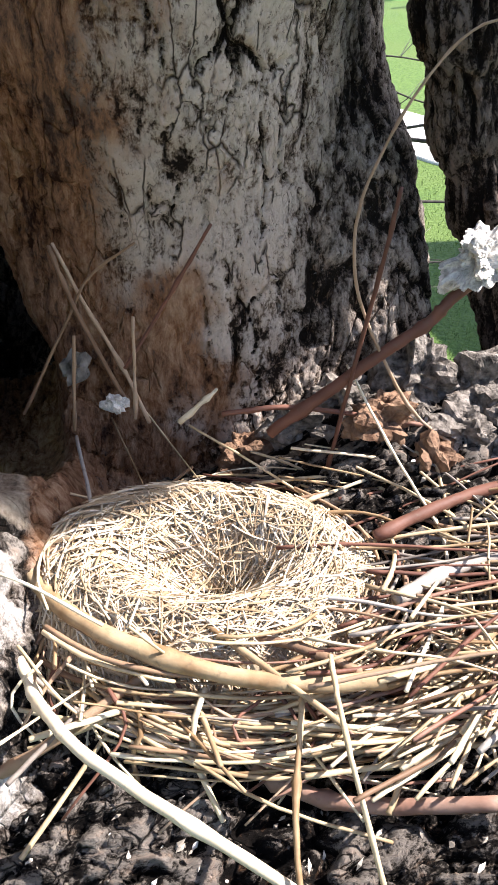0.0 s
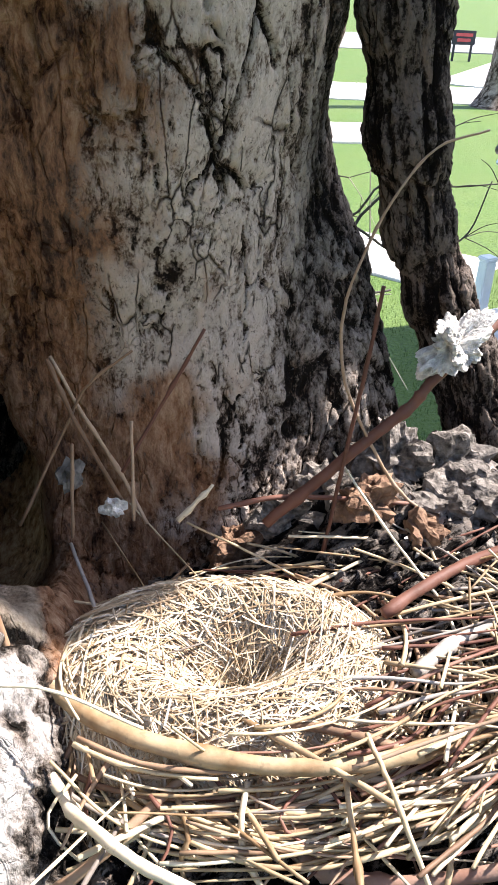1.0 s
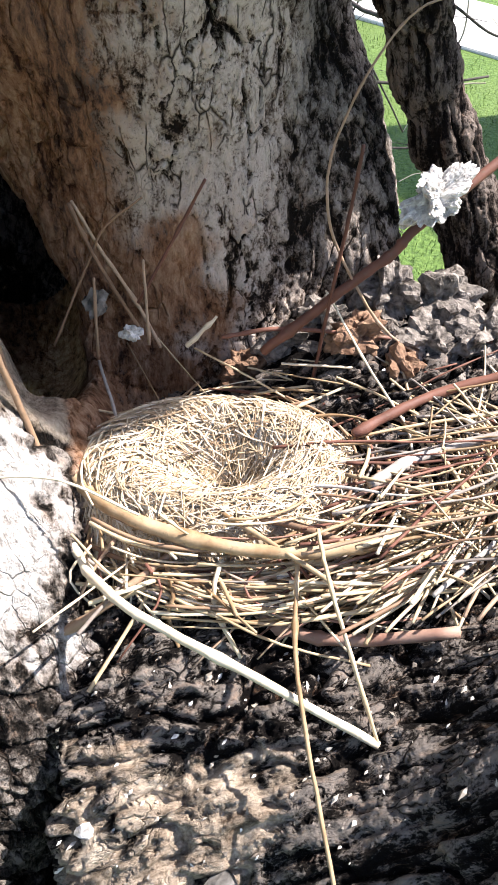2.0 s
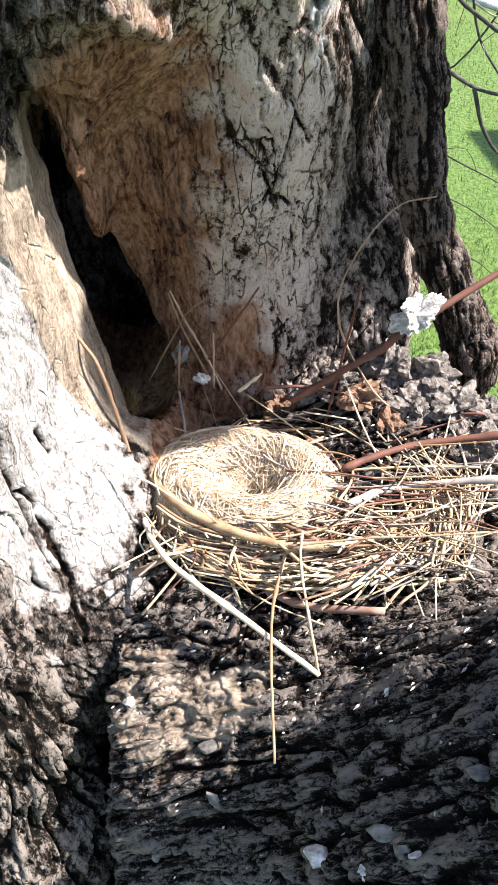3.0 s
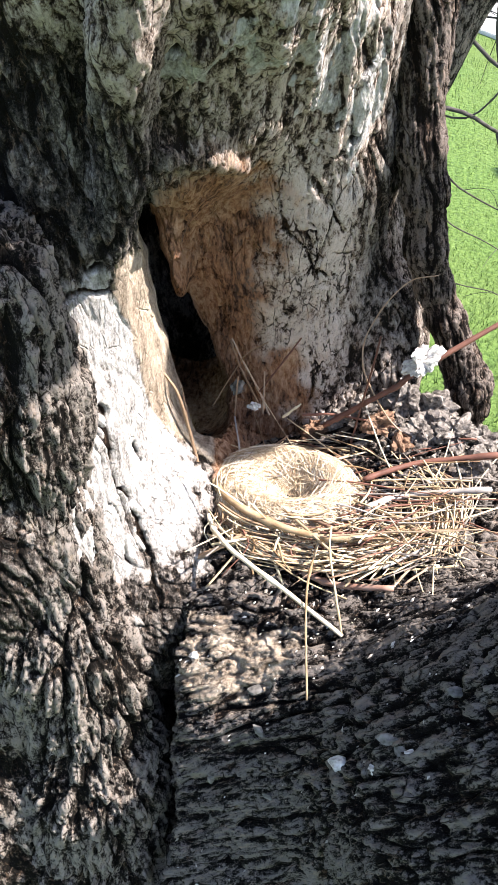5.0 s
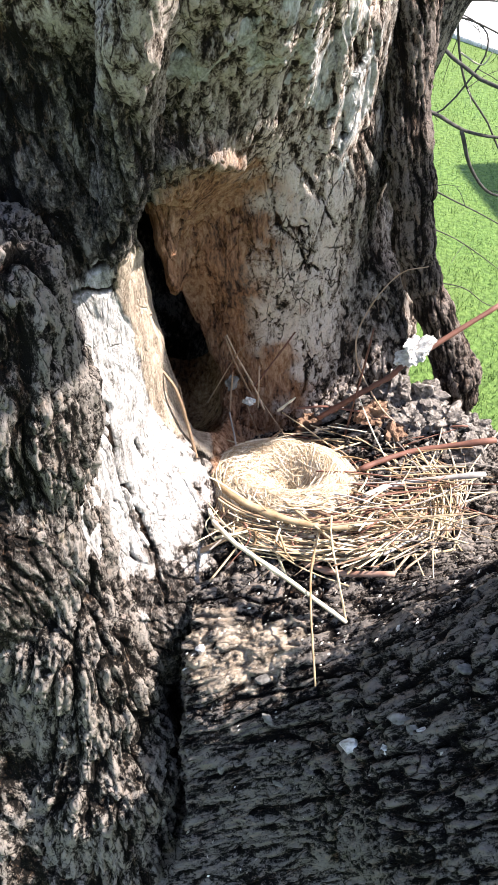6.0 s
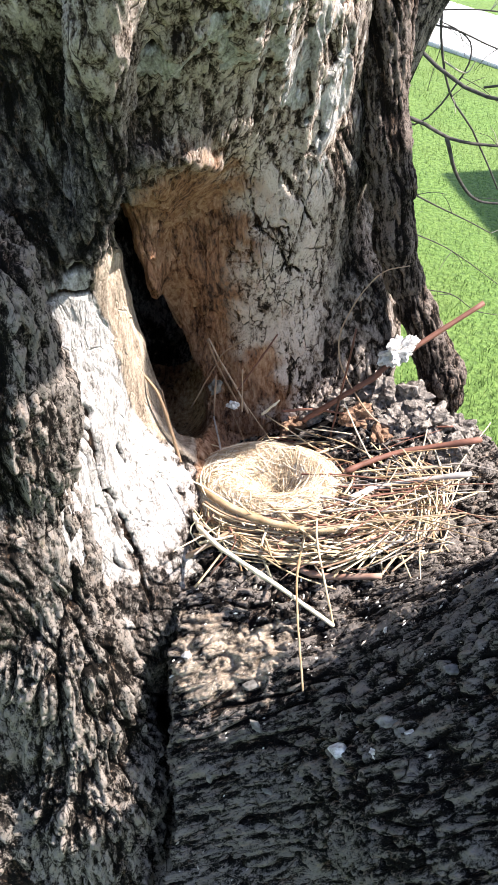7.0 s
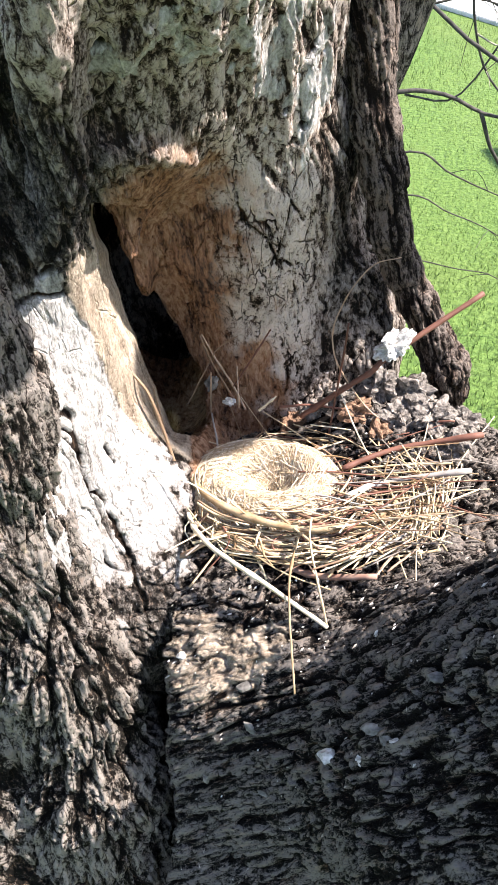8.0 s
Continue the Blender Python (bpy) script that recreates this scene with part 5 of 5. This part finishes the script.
def lie_on(ob_name):
    """Finds places on a part of the tree."""
    from mathutils.bvhtree import BVHTree
    me = bpy.data.objects[ob_name].data
    v = np.empty(len(me.vertices) * 3, np.float32)
    me.vertices.foreach_get("co", v)
    q = np.empty(len(me.polygons) * 4, np.int32)
    me.polygons.foreach_get("vertices", q)
    return BVHTree.FromPolygons(v.reshape(-1, 3).tolist(), q.reshape(-1, 4).tolist())


limb_tree = lie_on("limb")
chunk_mat = plain_material("weathered_bark_chunk", (0.025, 0.020, 0.016), (0.27, 0.235, 0.20), 260, 0.95, 0.003)
rust_mat = plain_material("rotten_wood_chunk", (0.07, 0.035, 0.02), (0.26, 0.16, 0.10), 180, 0.95, 0.003)
for k, (x, y, lift, w, d, t, rusty) in enumerate((
        (0.030, 0.285, 0.004, 0.016, 0.010, 0.010, 0), (0.052, 0.290, 0.004, 0.015, 0.010, 0.012, 0), (0.080, 0.290, 0.006, 0.017, 0.011, 0.014, 0),
        (0.106, 0.288, 0.005, 0.015, 0.012, 0.013, 0), (0.125, 0.268, 0.004, 0.016, 0.013, 0.010, 0), (0.094, 0.262, 0.003, 0.013, 0.010, 0.009, 0),
        (0.062, 0.262, 0.002, 0.011, 0.009, 0.010, 1), (0.080, 0.248, 0.002, 0.011, 0.008, 0.009, 1), (0.140, 0.245, 0.003, 0.014, 0.012, 0.009, 0),
        (0.112, 0.236, 0.002, 0.011, 0.009, 0.008, 0), (0.150, 0.278, 0.004, 0.013, 0.012, 0.009, 0), (0.010, 0.278, 0.004, 0.011, 0.007, 0.011, 1))):
    low = limb_tree.ray_cast(Vector((x, y, 1.80)), Vector((0, 0, -1)))[0]
    if low is not None:
        ob = crumb("bark_chunk", (x, y, low.z + lift), (w, d, t), rust_mat if rusty else chunk_mat, "crumbling red-brown chunk of rotten wood on the ledge" if rusty else "rough pale grey chunk of bark on the ledge", "bark chunk", 40 + k, n=4, rag=0.12)
        tagged(ob, group="chunks on the ledge")


def chip(name, x, y, size, material, label, category, seed):
    """A flat flake lying on the limb at x, y."""
    hit = limb_tree.ray_cast(Vector((x, y, 2.1)), Vector((0, 0, -1)))
    if hit[0] is None:
        return
    bm = bmesh.new()
    rng = random.Random(seed)
    n = 9
    rim = [Vector((size * math.cos(k / n * math.tau) * rng.uniform(0.6, 1.15), 0.6 * size * math.sin(k / n * math.tau) * rng.uniform(0.6, 1.15), rng.uniform(-0.1, 0.1) * size)) for k in range(n)]
    up = [bm.verts.new(p * 0.86 + Vector((0, 0, 0.10 * size))) for p in rim]
    lo = [bm.verts.new(p - Vector((0, 0, 0.12 * size))) for p in rim]
    mid = bm.verts.new((0, 0, 0.22 * size))
    for k in range(n):
        j = (k + 1) % n
        bm.faces.new((up[k], up[j], mid))
        bm.faces.new((lo[k], lo[j], up[j], up[k]))
    bm.faces.new(lo[::-1])
    ob = part(name, bm, material, None)
    nrm = (hit[1] + Vector((0, -0.2, 0.4))).normalized()
    ob.matrix_world = Matrix.Translation(hit[0] + nrm * 0.1 * size) @ nrm.to_track_quat("Z", "Y").to_matrix().to_4x4() @ pose(0, 0, 0, 0, 0, rng.uniform(0, 360))
    tagged(ob, label, category, "flakes on the limb")


chip("bark_flake", 0.060, -0.002, 0.0094, chip_mat, "white bark flake lying on the dark limb", "bark flake", 1)
chip("bark_flake", 0.086, -0.004, 0.0078, chipgrey_mat, "grey bark flake lying on the dark limb", "bark flake", 2)
chip("bark_flake", 0.093, -0.010, 0.0062, chipgrey_mat, "grey bark flake lying on the dark limb", "bark flake", 3)
chip("bark_flake", 0.079, -0.014, 0.0039, chip_mat, "white bark flake lying on the dark limb", "bark flake", 4)
chip("bark_flake", 0.098, -0.014, 0.0039, chip_mat, "small white bark flake on the dark limb", "bark flake", 5)
chip("bark_flake", 0.003, 0.035, 0.0062, chipgrey_mat, "grey bark flake lying on the dark limb", "bark flake", 6)
chip("bark_flake", -0.004, 0.058, 0.0086, chipgrey_mat, "grey bark flake lying below the nest", "bark flake", 7)
chip("bark_flake", -0.055, 0.078, 0.0062, chip_mat, "pale splinter lying below the nest", "bark flake", 8)
chip("bark_flake", -0.03, 0.018, 0.0055, chipgrey_mat, "grey bark flake low on the limb", "bark flake", 9)
chip("bark_flake", 0.015, 0.008, 0.0047, chipgrey_mat, "grey bark flake low on the limb", "bark flake", 10)
chip("bark_flake", 0.118, 0.01, 0.0070, chipgrey_mat, "grey bark flake lying on the dark limb", "bark flake", 11)


def build_crumbs():
    """Fine pale crumbs of bark and straw scattered over the limb."""
    rng = random.Random(21)
    v, q = [], []
    tries = 0
    while len(q) < 3200 and tries < 6000:
        tries += 1
        x, y = rng.uniform(-0.10, 0.20), rng.uniform(-0.03, 0.30)
        if rng.random() < 0.4:
            y = rng.uniform(0.06, 0.17)
        hit = limb_tree.ray_cast(Vector((x, y, 2.1)), Vector((0, 0, -1)))
        if hit[0] is None:
            continue
        nrm = (hit[1] + Vector([rng.uniform(-0.7, 0.7) for _ in range(3)])).normalized()
        a = nrm.orthogonal().normalized()
        b = nrm.cross(a)
        size = rng.uniform(0.0004, 0.0015)
        long = rng.uniform(1, 2.2)
        c = hit[0] + nrm * size * 0.3
        k = len(v)
        v += [c - a * size * long, c + b * size * 0.8, c + a * size * long * 0.8, c - b * size * 0.7, c + nrm * size * 0.7]
        q += [(k, k + 1, k + 4), (k + 1, k + 2, k + 4), (k + 2, k + 3, k + 4), (k + 3, k, k + 4)]
    me = bpy.data.meshes.new("bark_crumbs")
    me.from_pydata(v, [], q)
    me.materials.append(crumb_mat)
    tagged(new("bark_crumbs", me), "fine pale crumbs of bark and straw scattered on the limb", "debris", kind="stuff")


def crumb_material():
    m = Mat("mixed_crumbs", 0.85)
    return m.finish(m.colours(m.island(), (0.0, (0.10, 0.085, 0.07)), (0.5, (0.30, 0.26, 0.21)), (0.85, (0.55, 0.50, 0.43)), (1.0, (0.75, 0.72, 0.66))))


crumb_mat = crumb_material()
build_crumbs()
